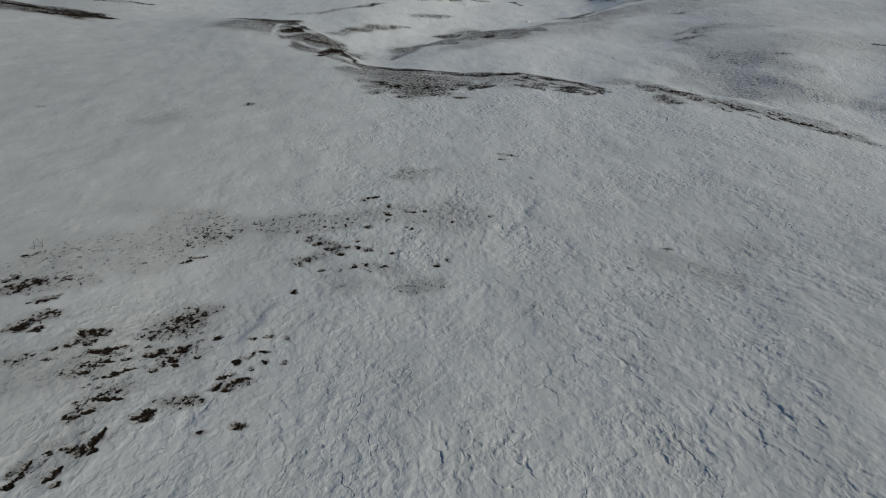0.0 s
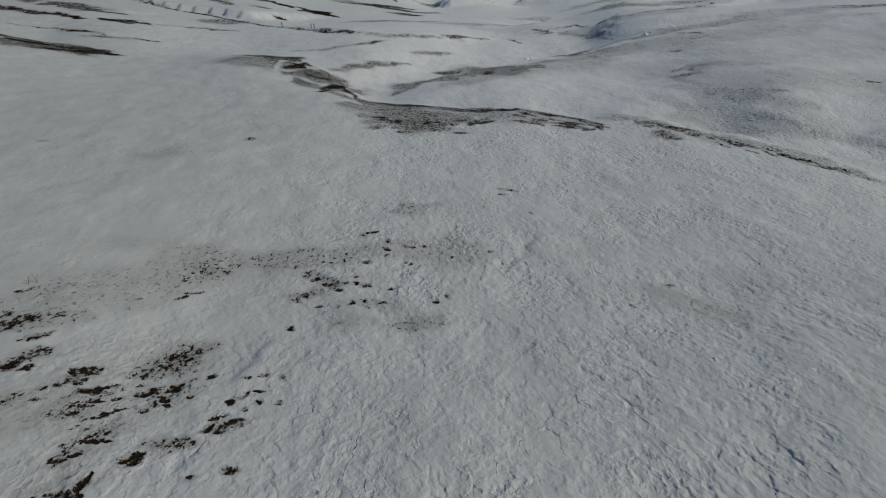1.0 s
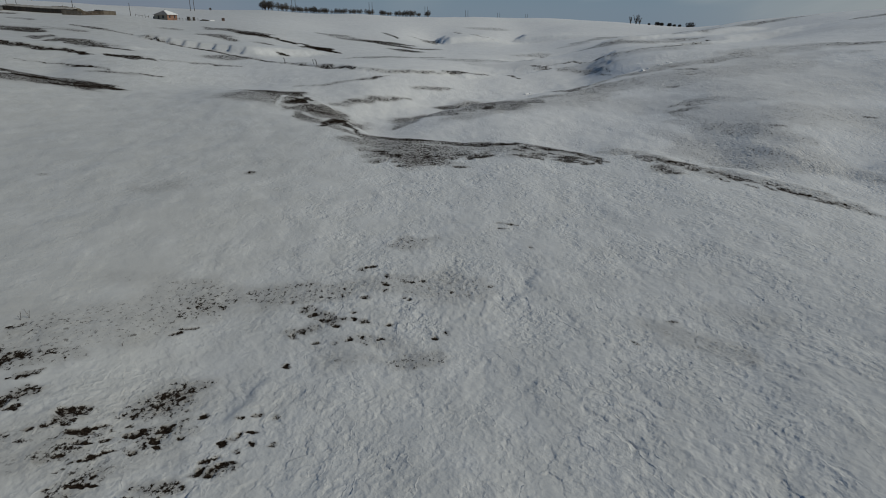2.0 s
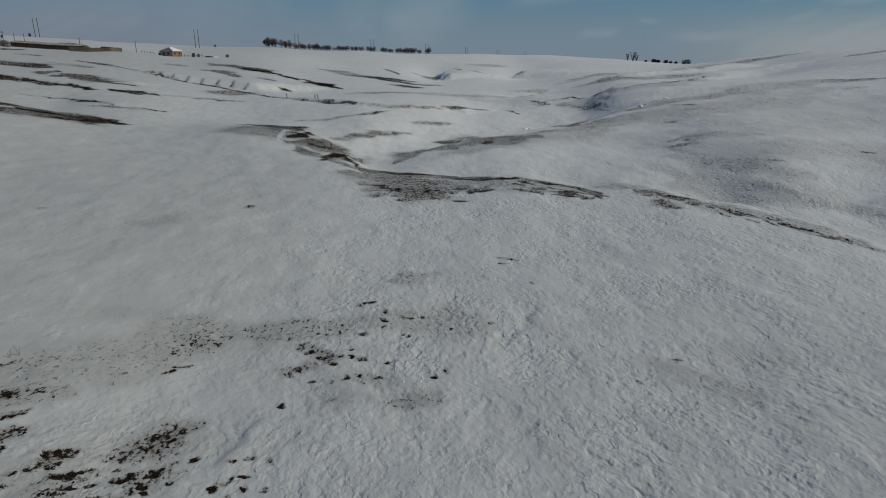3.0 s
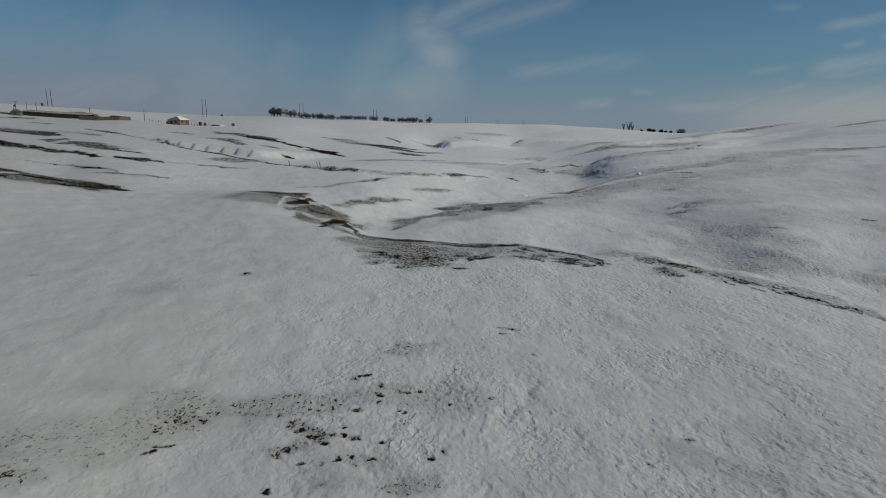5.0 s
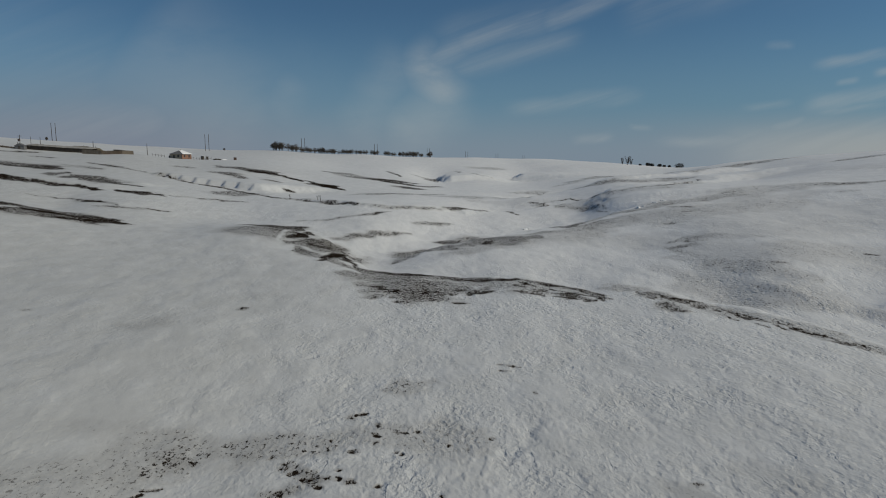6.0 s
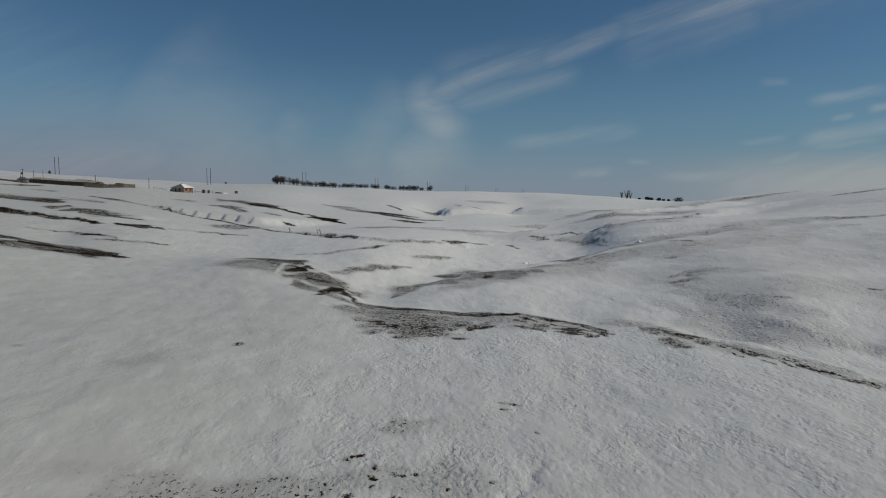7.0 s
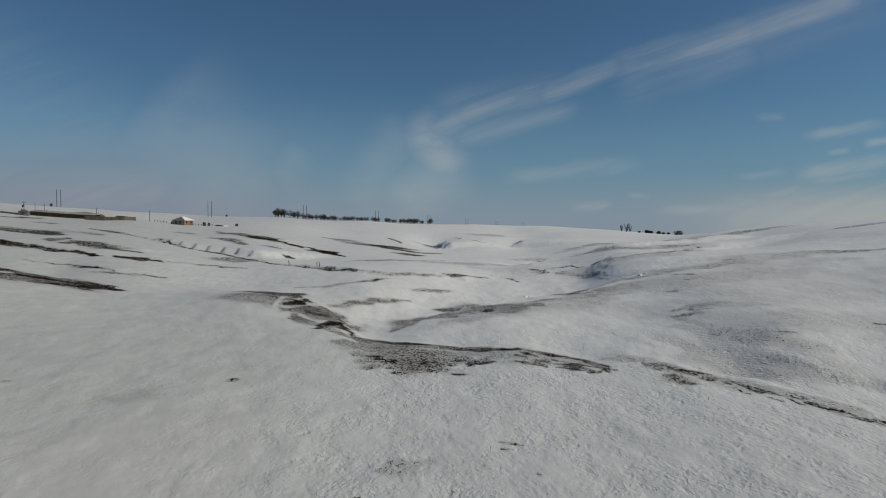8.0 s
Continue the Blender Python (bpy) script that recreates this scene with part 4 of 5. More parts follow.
bare([(-5.56, 32.18), (-5.56, 32.24)], 0.16, 0.66)
bare([(-8.13, 32.50), (-8.15, 32.57)], 0.19, 0.62)
bare([(-8.2, 30.3), (-7.8, 30.6)], 0.19, 0.6)
bare([(-7.15, 29.42), (-7.16, 29.48)], 0.28, 0.66)
bare([(-6.9, 28.7), (-6.5, 29.1)], 0.18, 0.8)
bare([(-6.2, 28.3), (-5.6, 28.4)], 0.29, 0.9)
bare([(-5.32, 27.73), (-5.33, 27.78)], 0.19, 0.85)
bare([(-7.3, 27.2), (-6.6, 27.5)], 0.25, 0.82)
bare([(-7.25, 26.76), (-7.26, 26.81)], 0.24, 0.66)
bare([(-4.98, 28.43), (-4.98, 28.48)], 0.24, 0.6)
bare([(-4.56, 28.42), (-4.56, 28.47)], 0.24, 0.84)
bare([(-4.08, 28.14), (-4.09, 28.20)], 0.29, 0.63)
bare([(-2.65, 27.85), (-2.66, 27.92)], 0.17, 0.87)
bare([(-4.50, 26.28), (-4.50, 26.34)], 0.21, 0.87)
bare([(-3.83, 26.53), (-3.83, 26.59)], 0.16, 0.59)
bare([(-3.67, 25.92), (-3.68, 25.98)], 0.16, 0.6)
bare([(-2.94, 26.35), (-2.94, 26.38)], 0.21, 0.6)
bare([(0.16, 27.01), (0.16, 27.06)], 0.16, 0.76)
bare([(-0.31, 26.45), (-0.31, 26.51)], 0.16, 0.81)
bare([(-6.85, 23.81), (-6.86, 23.86)], 0.17, 0.85)
bare([(-4.67, 24.25), (-4.68, 24.29)], 0.16, 0.76)
bare([(-4.68, 29.24), (-4.68, 29.31)], 0.16, 0.66)
bare([(-6.2, 26.0), (-5.8, 26.1)], 0.15, 0.62)
bare([(-5.09, 25.92), (-5.09, 25.97)], 0.16, 0.5)
bare([(3.9, 43.6), (5.5, 43.1)], 0.21, 0.59)
bare([(4.0, 42.3), (4.9, 42.3)], 0.19, 0.63)
bare([(5.92, 38.41), (5.93, 38.50)], 0.16, 0.66)
bare([(11.65, 27.83), (11.69, 27.94)], 0.28, 0.63)
bare([(9.0, 26.0), (9.3, 25.5)], 0.15, 0.38)
bare([(-17.64, 54.92), (-17.69, 55.07)], 0.45, 0.62)
bare([(-32.65, 49.19), (-32.74, 49.35)], 0.32, 0.5)


def bareness(x, y):
    out = np.zeros(len(x))
    for line, half, strength in BARE:
        lo, hi = line.min(0) - 3 * half, line.max(0) + 3 * half
        k = np.where((x > lo[0]) & (x < hi[0]) & (y > lo[1]) & (y < hi[1]))[0]
        if not len(k):
            continue
        px, py = x[k], y[k]
        size = max(half * 2.2, 0.28)
        swing = 1.4 if half < 1.4 else 0.9
        patchy = 1 + swing * (cloudy(px / (size * 1.6), py / (size * 2.2), 160, 4, 0.6) - 0.5)
        px = px + half * 2.2 * (cloudy(px / size, py / size, 170, 4, 0.6) - 0.5)
        py = py + half * 2.2 * (cloudy(x[k] / size, py / size, 180, 4, 0.6) - 0.5)
        best, along, walked = np.full(len(k), 1e9), np.zeros(len(k)), 0.0
        for (ax, ay), (bx, by) in zip(line[:-1], line[1:]):
            dx, dy = bx - ax, by - ay
            s = np.clip(((px - ax) * dx + (py - ay) * dy) / (dx * dx + dy * dy + 1e-9), 0, 1)
            d = np.hypot(px - ax - s * dx, py - ay - s * dy)
            along = np.where(d < best, walked + s * math.hypot(dx, dy), along)
            best = np.minimum(best, d)
            walked += math.hypot(dx, dy)
        if walked > 2 * half:  # long strips run out to a point
            best = best / (0.45 + 0.55 * smooth(-0.02, 0.3, along / walked) * smooth(1.02, 0.7, along / walked))
        if strength < 0:
            out[k] *= 1 + strength * smooth(1.5, 0.5, best / half)
        else:
            out[k] = np.maximum(out[k], np.minimum(strength * patchy, 1.0) * smooth(1.4, 0.45, best / half) if half > 1.4 else np.minimum(strength * patchy, 1.0) * smooth(1.7, 0.2, best / half))
    return out


def build_ground():
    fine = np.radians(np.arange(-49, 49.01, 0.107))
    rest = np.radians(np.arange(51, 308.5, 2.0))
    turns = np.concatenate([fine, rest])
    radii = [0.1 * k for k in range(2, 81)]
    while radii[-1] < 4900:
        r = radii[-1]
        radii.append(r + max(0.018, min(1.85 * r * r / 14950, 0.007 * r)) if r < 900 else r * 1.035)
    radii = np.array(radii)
    n, k = len(radii), len(turns)
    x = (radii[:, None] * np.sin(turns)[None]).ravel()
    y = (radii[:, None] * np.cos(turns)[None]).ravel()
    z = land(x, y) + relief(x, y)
    strength = bareness(x, y)
    z = z - 0.05 * smooth(0.4, 0.9, strength)
    x, y, z = np.append(x, 0), np.append(y, 0), np.append(z, land([0], [0])[0])
    i, j = np.meshgrid(np.arange(n - 1), np.arange(k), indexing="ij")
    j2 = (j + 1) % k
    quads = np.stack([i * k + j, i * k + j2, (i + 1) * k + j2, (i + 1) * k + j], -1).reshape(-1, 4)[:, ::-1]
    cap = np.stack([np.full(k, n * k), (np.arange(k) + 1) % k, np.arange(k)], -1)[:, ::-1]
    mesh = bpy.data.meshes.new("ground")
    mesh.vertices.add(len(x))
    mesh.vertices.foreach_set("co", np.stack([x, y, z], 1).astype(np.float32).ravel())
    loops = np.concatenate([quads.ravel(), cap.ravel()]).astype(np.int32)
    mesh.loops.add(len(loops))
    mesh.loops.foreach_set("vertex_index", loops)
    starts = np.concatenate([np.arange(len(quads)) * 4, len(quads) * 4 + np.arange(k) * 3]).astype(np.int32)
    mesh.polygons.add(len(starts))
    mesh.polygons.foreach_set("loop_start", starts)
    mesh.polygons.foreach_set("use_smooth", np.ones(len(starts), bool))
    mesh.update(calc_edges=True)
    mesh.validate()
    r = np.hypot(x, y)
    # last attribute: snow paler to the north and east, greyer in the west
    for name, values in (("bare", np.append(strength, 0)), ("coarse", smooth(50, 150, r)), ("vast", smooth(85, 190, r)), ("rugged", ruggedness(x, y)), ("shelf", shelves(x, y)), ("whiteness", smooth(22, 125, y + 0.35 * x + 0.45 * np.minimum(x, 0)) * (0.1 + 0.9 * smooth(-130, -10, x)) - 0.42 * smooth(-2, -19, x) * smooth(340, 240, y))):
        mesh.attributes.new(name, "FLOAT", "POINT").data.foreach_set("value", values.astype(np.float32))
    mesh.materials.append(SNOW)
    ob = new("ground", mesh)
    return tagged(ob, "snow-covered rolling steppe with bare dark soil strips", "ground", kind="structure")


ground = build_ground()

# ---- helpers for things ----


def plain_material(name, a, b, rough=0.8, scale=6.0, bump=0.2, stretch=(1, 1, 1), metal=0.0):
    """A surface that varies between two colours at a coarse and a fine scale, with slight relief."""
    m, t, s = material(name, rough)
    s.inputs["Metallic"].default_value = metal
    mp = t.nodes.new("ShaderNodeMapping")
    mp.inputs["Scale"].default_value = stretch
    t.links.new(t.nodes.new("ShaderNodeTexCoord").outputs["Object"], mp.inputs["Vector"])
    coarse, fine = noise_at(t, mp.outputs[0], scale * 0.2, 3), noise_at(t, mp.outputs[0], scale * 2, 4)
    both = math_of(t, "MULTIPLY_ADD", coarse, 0.6, math_of(t, "MULTIPLY", fine, 0.4))
    rand = t.nodes.new("ShaderNodeObjectInfo").outputs["Random"]
    both = math_of(t, "ADD", both, math_of(t, "MULTIPLY_ADD", rand, 0.2, -0.1))
    t.links.new(ramp_of(t, both, (0.3, a), (0.7, b)), s.inputs["Base Color"])
    bp = node(t, "ShaderNodeBump", Strength=bump, Distance=0.03)
    t.links.new(fine, bp.inputs["Height"])
    t.links.new(bp.outputs[0], s.inputs["Normal"])
    return m


WOOD = plain_material("weathered_wood", (0.04, 0.034, 0.029), (0.095, 0.082, 0.07), 0.85, 5, 0.3, (1, 1, 0.2))
PALE_WOOD = plain_material("pale_boards", (0.11, 0.09, 0.07), (0.20, 0.165, 0.13), 0.85, 5, 0.3, (1, 1, 0.2))
PLANK = plain_material("dark_planks", (0.045, 0.033, 0.024), (0.12, 0.09, 0.065), 0.9, 5, 0.3, (1, 1, 0.2))
BRICK = plain_material("red_brick", (0.20, 0.105, 0.07), (0.30, 0.17, 0.12), 0.85, 4, 0.3)
CREAM = plain_material("cream_plaster", (0.22, 0.195, 0.155), (0.33, 0.295, 0.24), 0.9, 3, 0.15)
GREY = plain_material("grey_plaster", (0.22, 0.21, 0.20), (0.32, 0.31, 0.30), 0.9, 3, 0.15)
SLATE = plain_material("grey_sheet_roof", (0.10, 0.10, 0.105), (0.17, 0.17, 0.175), 0.85, 3, 0.1)
ROOFSNOW = plain_material("roof_snow", (0.76, 0.78, 0.81), (0.84, 0.84, 0.84), 0.7, 2, 0.2)
CONCRETE = plain_material("concrete", (0.16, 0.15, 0.14), (0.26, 0.25, 0.23), 0.85, 3, 0.1)
BARK = plain_material("bark", (0.035, 0.028, 0.022), (0.085, 0.068, 0.052), 0.9, 6, 0.3)
TWIG = plain_material("twigs", (0.06, 0.05, 0.042), (0.15, 0.125, 0.10), 0.9, 2, 0.0)
NEEDLE = plain_material("evergreen_shoots", (0.02, 0.019, 0.016), (0.05, 0.046, 0.038), 0.85, 3, 0.0)
DUSTED = plain_material("dusted_roof", (0.17, 0.155, 0.14), (0.40, 0.39, 0.37), 0.9, 3, 0.3)
RUST = plain_material("rusty_metal", (0.05, 0.03, 0.025), (0.13, 0.075, 0.05), 0.7, 4, 0.2)
GLASS_DARK = plain_material("dark_window_glass", (0.02, 0.024, 0.03), (0.04, 0.045, 0.05), 0.15, 1, 0.0)
GRASS_PALE = plain_material("old_hay", (0.10, 0.085, 0.06), (0.21, 0.18, 0.13), 0.95, 3, 0.3)
GRASS = plain_material("dead_grass", (0.016, 0.012, 0.009), (0.06, 0.044, 0.03), 0.95, 6, 0.0)


def level(x, y):
    x, y = np.array([x], float), np.array([y], float)
    return float(land(x, y)[0] + relief(x, y)[0])


def thing(name, x, y, turn=0, sink=0.0, **tags):
    ob = new(name)
    ob.empty_display_size = 0.3
    ob.matrix_world = pose(x, y, level(x, y) - sink, 0, 0, turn)
    return tagged(ob, **tags)


def part(name, bm, mat, parent, label=""):
    mesh = bpy.data.meshes.new(name)
    bm.normal_update()
    bm.to_mesh(mesh)
    bm.free()
    mesh.materials.append(mat)
    ob = new(name, mesh)
    ob.parent = parent
    return tagged(ob, label)


def box(bm, lo, hi, bevel=0.0):
    """A box from corner to corner, with softened edges."""
    made = bmesh.ops.create_cube(bm, size=1.0)["verts"]
    size = [h - l for l, h in zip(lo, hi)]
    bmesh.ops.scale(bm, vec=size, verts=made)
    bmesh.ops.translate(bm, vec=[(l + h) / 2 for l, h in zip(lo, hi)], verts=made)
    if bevel:
        edges = list({e for v in made for e in v.link_edges})
        bmesh.ops.bevel(bm, geom=edges, offset=bevel, segments=1, affect="EDGES")
    return bm


def a_box(lo, hi, bevel=0.02):
    return box(bmesh.new(), lo, hi, bevel)


def rod(bm, a, b, r0, r1, sides=5):
    """A tapered round bar from a to b."""
    a, b = Vector(a), Vector(b)
    axis = (b - a).normalized()
    side = axis.cross(Vector((0.3, 0.9, 0.2))).normalized()
    up = axis.cross(side)
    rings = []
    for c, r in ((a, r0), (b, r1)):
        rings.append([bm.verts.new(c + (side * math.cos(k * math.tau / sides) + up * math.sin(k * math.tau / sides)) * r) for k in range(sides)])
    for k in range(sides):
        bm.faces.new((rings[0][k], rings[0][(k + 1) % sides], rings[1][(k + 1) % sides], rings[1][k]))
    bm.faces.new(rings[1])
    bm.faces.new(rings[0][::-1])
    return bm


def solid(bm, verts, faces):
    made = [bm.verts.new(v) for v in verts]
    for f in faces:
        bm.faces.new([made[i] for i in f])
    return bm


# ---- house ----


def build_house():
    house = thing("house", -128.6, 302.0, -11, 0.15, label="small brick house with grey gable and snowy hip roof", category="house")
    w, d, h = 3.3, 3.8, 2.3
    bm = bmesh.new()
    for lo, hi in (((-w, -d, 0), (-w + 0.3, d, h)), ((-w + 0.3, d - 0.3, 0), (w - 0.3, d, h))):
        box(bm, lo, hi, 0.01)
    part("wall", bm, GREY, house, "grey plastered wall")
    bm = bmesh.new()
    for lo, hi in (((-w + 0.3, -d, 0), (-1.6, -d + 0.3, h)), ((-0.7, -d, 0), (w - 0.3, -d + 0.3, 0.8)), ((-0.7, -d, 2.0), (w - 0.3, -d + 0.3, h)), ((-0.7, -d, 0.8), (0.6, -d + 0.3, 2.0)), ((1.7, -d, 0.8), (w - 0.3, -d + 0.3, 2.0)), ((-1.6, -d, 1.95), (-0.7, -d + 0.3, h))):
        box(bm, lo, hi)
    part("wall", bm, CREAM, house, "cream plastered front wall")
    bm = bmesh.new()
    for lo, hi in (((w - 0.3, -d, 0), (w, d, 0.85)), ((w - 0.3, -d, 1.95), (w, d, h)), ((w - 0.3, -d, 0.85), (w, -2.4, 1.95)), ((w - 0.3, -1.3, 0.85), (w, 1.3, 1.95)), ((w - 0.3, 2.4, 0.85), (w, d, 1.95))):
        box(bm, lo, hi)
    part("wall", bm, BRICK, house, "orange-red brick side wall")
    e = 0.45
    ridge = 4.1
    roof_v = [(-w - e, -d - e, h), (w + e, -d - e, h), (w + e, d + e, h), (-w - e, d + e, h), (0, -1.3, ridge), (0, 1.3, ridge)]
    roof_f = [(0, 1, 4), (1, 2, 5, 4), (2, 3, 5), (3, 0, 4, 5), (3, 2, 1, 0)]
    roof = part("roof", solid(bmesh.new(), roof_v, roof_f), SLATE, house, "grey sheet hip roof")
    up = 0.16
    cover = [(0.1, -1.2, ridge + up), (0.1, 1.3, ridge + up), (w + 0.35, d + 0.3, h + up + 0.06), (w + 0.35, -d - 0.1, h + up + 0.06), (0.1, -1.2, ridge), (0.1, 1.3, ridge), (w + 0.4, d + 0.35, h + 0.02), (w + 0.4, -d - 0.15, h + 0.02)]
    part("snow_cover", solid(bmesh.new(), cover, [(0, 3, 2, 1), (0, 4, 7, 3), (1, 2, 6, 5), (3, 7, 6, 2), (0, 1, 5, 4), (4, 5, 6, 7)]), ROOFSNOW, roof, "thick white snow on the roof slope")
    part("chimney", a_box((-0.9, 0.6, 3.3), (-0.4, 1.1, 4.5)), BRICK, roof)
    for a, b in (((0.6, -d + 0.1, 0.8), (1.7, -d + 0.2, 2.0)),):
        win = part("window", a_box(a, b), GLASS_DARK, house)
        part("frame", a_box((a[0], -d - 0.03, 0.76), (b[0], -d + 0.1, 0.84)), PALE_WOOD, win)
    for y0 in (-2.4, 1.3):
        win = part("window", a_box((w - 0.2, y0, 0.85), (w - 0.1, y0 + 1.1, 1.95)), GLASS_DARK, house)
        part("frame", a_box((w - 0.1, y0, 0.8), (w + 0.03, y0 + 1.1, 0.88)), PALE_WOOD, win)
    part("door", a_box((-1.6, -d + 0.08, 0), (-0.7, -d + 0.16, 1.95)), WOOD, house, "dark wooden door")
    porch = [(-w - 1.1, -d + 0.6, 0), (-w, -d + 0.6, 0), (-w, 0.4, 0), (-w - 1.1, 0.4, 0), (-w - 1.1, -d + 0.6, 1.5), (-w, -d + 0.6, 1.95), (-w, 0.4, 1.95), (-w - 1.1, 0.4, 1.5)]
    part("lean_to", solid(bmesh.new(), porch, [(0, 1, 5, 4), (1, 2, 6, 5), (2, 3, 7, 6), (3, 0, 4, 7), (4, 5, 6, 7), (3, 2, 1, 0)]), WOOD, house, "dark wooden lean-to")
    return house


build_house()


# ---- livestock farmstead ----


def board_wall(name, ax, ay, bx, by, height, mat, label, step=1.5, boards_to_post=5):
    """A plank wall between two places, standing on the ground, with posts and upright boards."""
    length = math.hypot(bx - ax, by - ay)
    turn = math.degrees(math.atan2(by - ay, bx - ax))
    wall = thing(name, ax, ay, turn, label=label, category="fence")
    base = level(ax, ay)
    c, s = math.cos(radians(turn)), math.sin(radians(turn))
    rng = random.Random(int(length * 10))
    n = max(1, round(length / step))

    def drop(d):
        return level(ax + c * d, ay + s * d) - base

    for k in range(n + 1):
        d = k * length / n
        z = drop(d)
        part("post", rod(bmesh.new(), (d, 0.08, z - 0.3), (d, 0.08, z + height + 0.1), 0.07, 0.06), WOOD, wall)
    for k in range(n):
        d0, d1 = k * length / n, (k + 1) * length / n
        z0, z1 = drop(d0), drop(d1)
        for j in range(boards_to_post):
            u0, u1 = d0 + (d1 - d0) * j / boards_to_post, d0 + (d1 - d0) * (j + 0.96) / boards_to_post
            zz = z0 + (z1 - z0) * j / boards_to_post
            part("board", a_box((u0, -0.02, zz - 0.15), (u1, 0.02, zz + height + rng.uniform(-0.12, 0.06))), mat, wall)
    return wall


def long_shed(ax, ay, bx, by):
    """A long low livestock shed, its plank wall dark under a snow-laden roof."""
    length = math.hypot(bx - ax, by - ay)
    turn = math.degrees(math.atan2(by - ay, bx - ax))
    shed = thing("livestock_shed", ax, ay, turn, label="long low dark plank livestock shed under a thinly snowed roof", category="shed")
    base = level(ax, ay)
    c, s = math.cos(radians(turn)), math.sin(radians(turn))
    n = 11
    rng = random.Random(4)
    for k in range(n):
        d0, d1 = k * length / n, (k + 1) * length / n
        z = level(ax + c * (d0 + d1) / 2, ay + s * (d0 + d1) / 2) - base
        for j in range(6):
            u0, u1 = d0 + (d1 - d0) * j / 6, d0 + (d1 - d0) * (j + 0.95) / 6
            part("board", a_box((u0, -0.02, z - 0.4), (u1, 0.06, z + 1.55 + rng.uniform(-0.1, 0.1))), PLANK, shed)
        part("post", rod(bmesh.new(), (d0, -0.1, z - 0.3), (d0, -0.1, z + 1.7), 0.09, 0.08), WOOD, shed)
        hump = 0.5 + 0.5 * math.exp(-((k - 7.5) / 2.0) ** 2)
        roof = [(d0, -0.35, z + 1.55), (d1, -0.35, z + 1.5), (d1, 5.4, z + 1.9), (d0, 5.4, z + 1.95)]
        top = [(x, y, q + 0.14) for x, y, q in roof]
        bm = solid(bmesh.new(), roof + top, [(3, 2, 1, 0), (4, 5, 6, 7), (0, 1, 5, 4), (1, 2, 6, 5), (2, 3, 7, 6), (3, 0, 4, 7)])
        sheet = part("roof_panel", bm, WOOD, shed)
        snow = [(d0, 0.3, z + 1.7), (d1, 0.3, z + 1.66), (d1, 5.3, z + 2.04), (d0, 5.3, z + 2.08), (d0, 0.8, z + 1.8 + 0.2 * hump), (d1, 0.8, z + 1.76 + 0.2 * hump), (d1, 4.9, z + 2.2 + 0.35 * hump), (d0, 4.9, z + 2.22 + 0.35 * hump)]
        part("snow_cover", solid(bmesh.new(), snow, [(0, 1, 5, 4), (1, 2, 6, 5), (2, 3, 7, 6), (3, 0, 4, 7), (4, 5, 6, 7), (3, 2, 1, 0)]), DUSTED, sheet, "thin grey-brown snow and straw cover")
        part("back_wall", a_box((d0, 5.0, z - 0.4), (d1, 5.1, z + 1.9)), PLANK, shed)
    return shed


long_shed(-172.6, 255.5, -146.4, 257.2)
board_wall("plank_fence", -147.6, 252.6, -140.4, 252.9, 1.75, PALE_WOOD, "pale weathered plank windbreak beside the shed")
board_wall("plank_fence", -140.3, 253.2, -134.9, 258.9, 1.5, PLANK, "dark weathered plank corral fence in the snow")
board_wall("plank_fence", -134.8, 259.0, -131.6, 262.4, 1.5, PALE_WOOD, "pale weathered end of the plank corral fence")
board_wall("plank_fence", -131.6, 262.5, -144.0, 270.0, 1.4, PLANK, "dark weathered plank corral fence in the snow")
board_wall("plank_fence", -186.5, 249.0, -174.5, 252.5, 0.7, PLANK, "low dark plank fence half buried in snow")


def build_hut():
    hut = thing("hut", -172.4, 252.4, 14, 0.1, label="small grey plastered gabled hut at the shed end", category="hut")
    part("wall", a_box((-1.7, -1.3, 0), (1.7, 1.3, 1.5)), SLATE, hut)
    roof = [(-1.9, -1.5, 1.5), (1.9, -1.5, 1.5), (1.9, 1.5, 1.5), (-1.9, 1.5, 1.5), (0, -1.5, 2.5), (0, 1.5, 2.5)]
    part("roof", solid(bmesh.new(), roof, [(0, 1, 4), (1, 2, 5, 4), (2, 3, 5), (3, 0, 4, 5), (3, 2, 1, 0)]), SLATE, hut)
    part("door", a_box((-0.4, -1.36, 0), (0.4, -1.28, 1.4)), WOOD, hut)


build_hut()


def build_mast():
    mast = thing("braced_pole", -181.0, 264.6, 0, 0.3, label="braced wooden power pole with slanted strut", category="power pole")
    part("post", rod(bmesh.new(), (0, 0, 0), (0.1, 0, 5.4), 0.13, 0.10, 6), WOOD, mast)
    part("strut", rod(bmesh.new(), (-1.9, 0.2, 0), (0, 0, 4.2), 0.10, 0.08, 6), WOOD, mast)
    part("cross_arm", rod(bmesh.new(), (-0.7, 0, 4.9), (0.9, 0, 4.9), 0.06, 0.06), WOOD, mast)
    for x in (-0.6, 0.0, 0.8):
        part("insulator", rod(bmesh.new(), (x, 0, 4.95), (x, 0, 5.2), 0.05, 0.04), CONCRETE, mast)
    part("transformer", a_box((-0.55, -0.5, 2.9), (0.35, 0.0, 3.7), 0.05), RUST, mast)


build_mast()

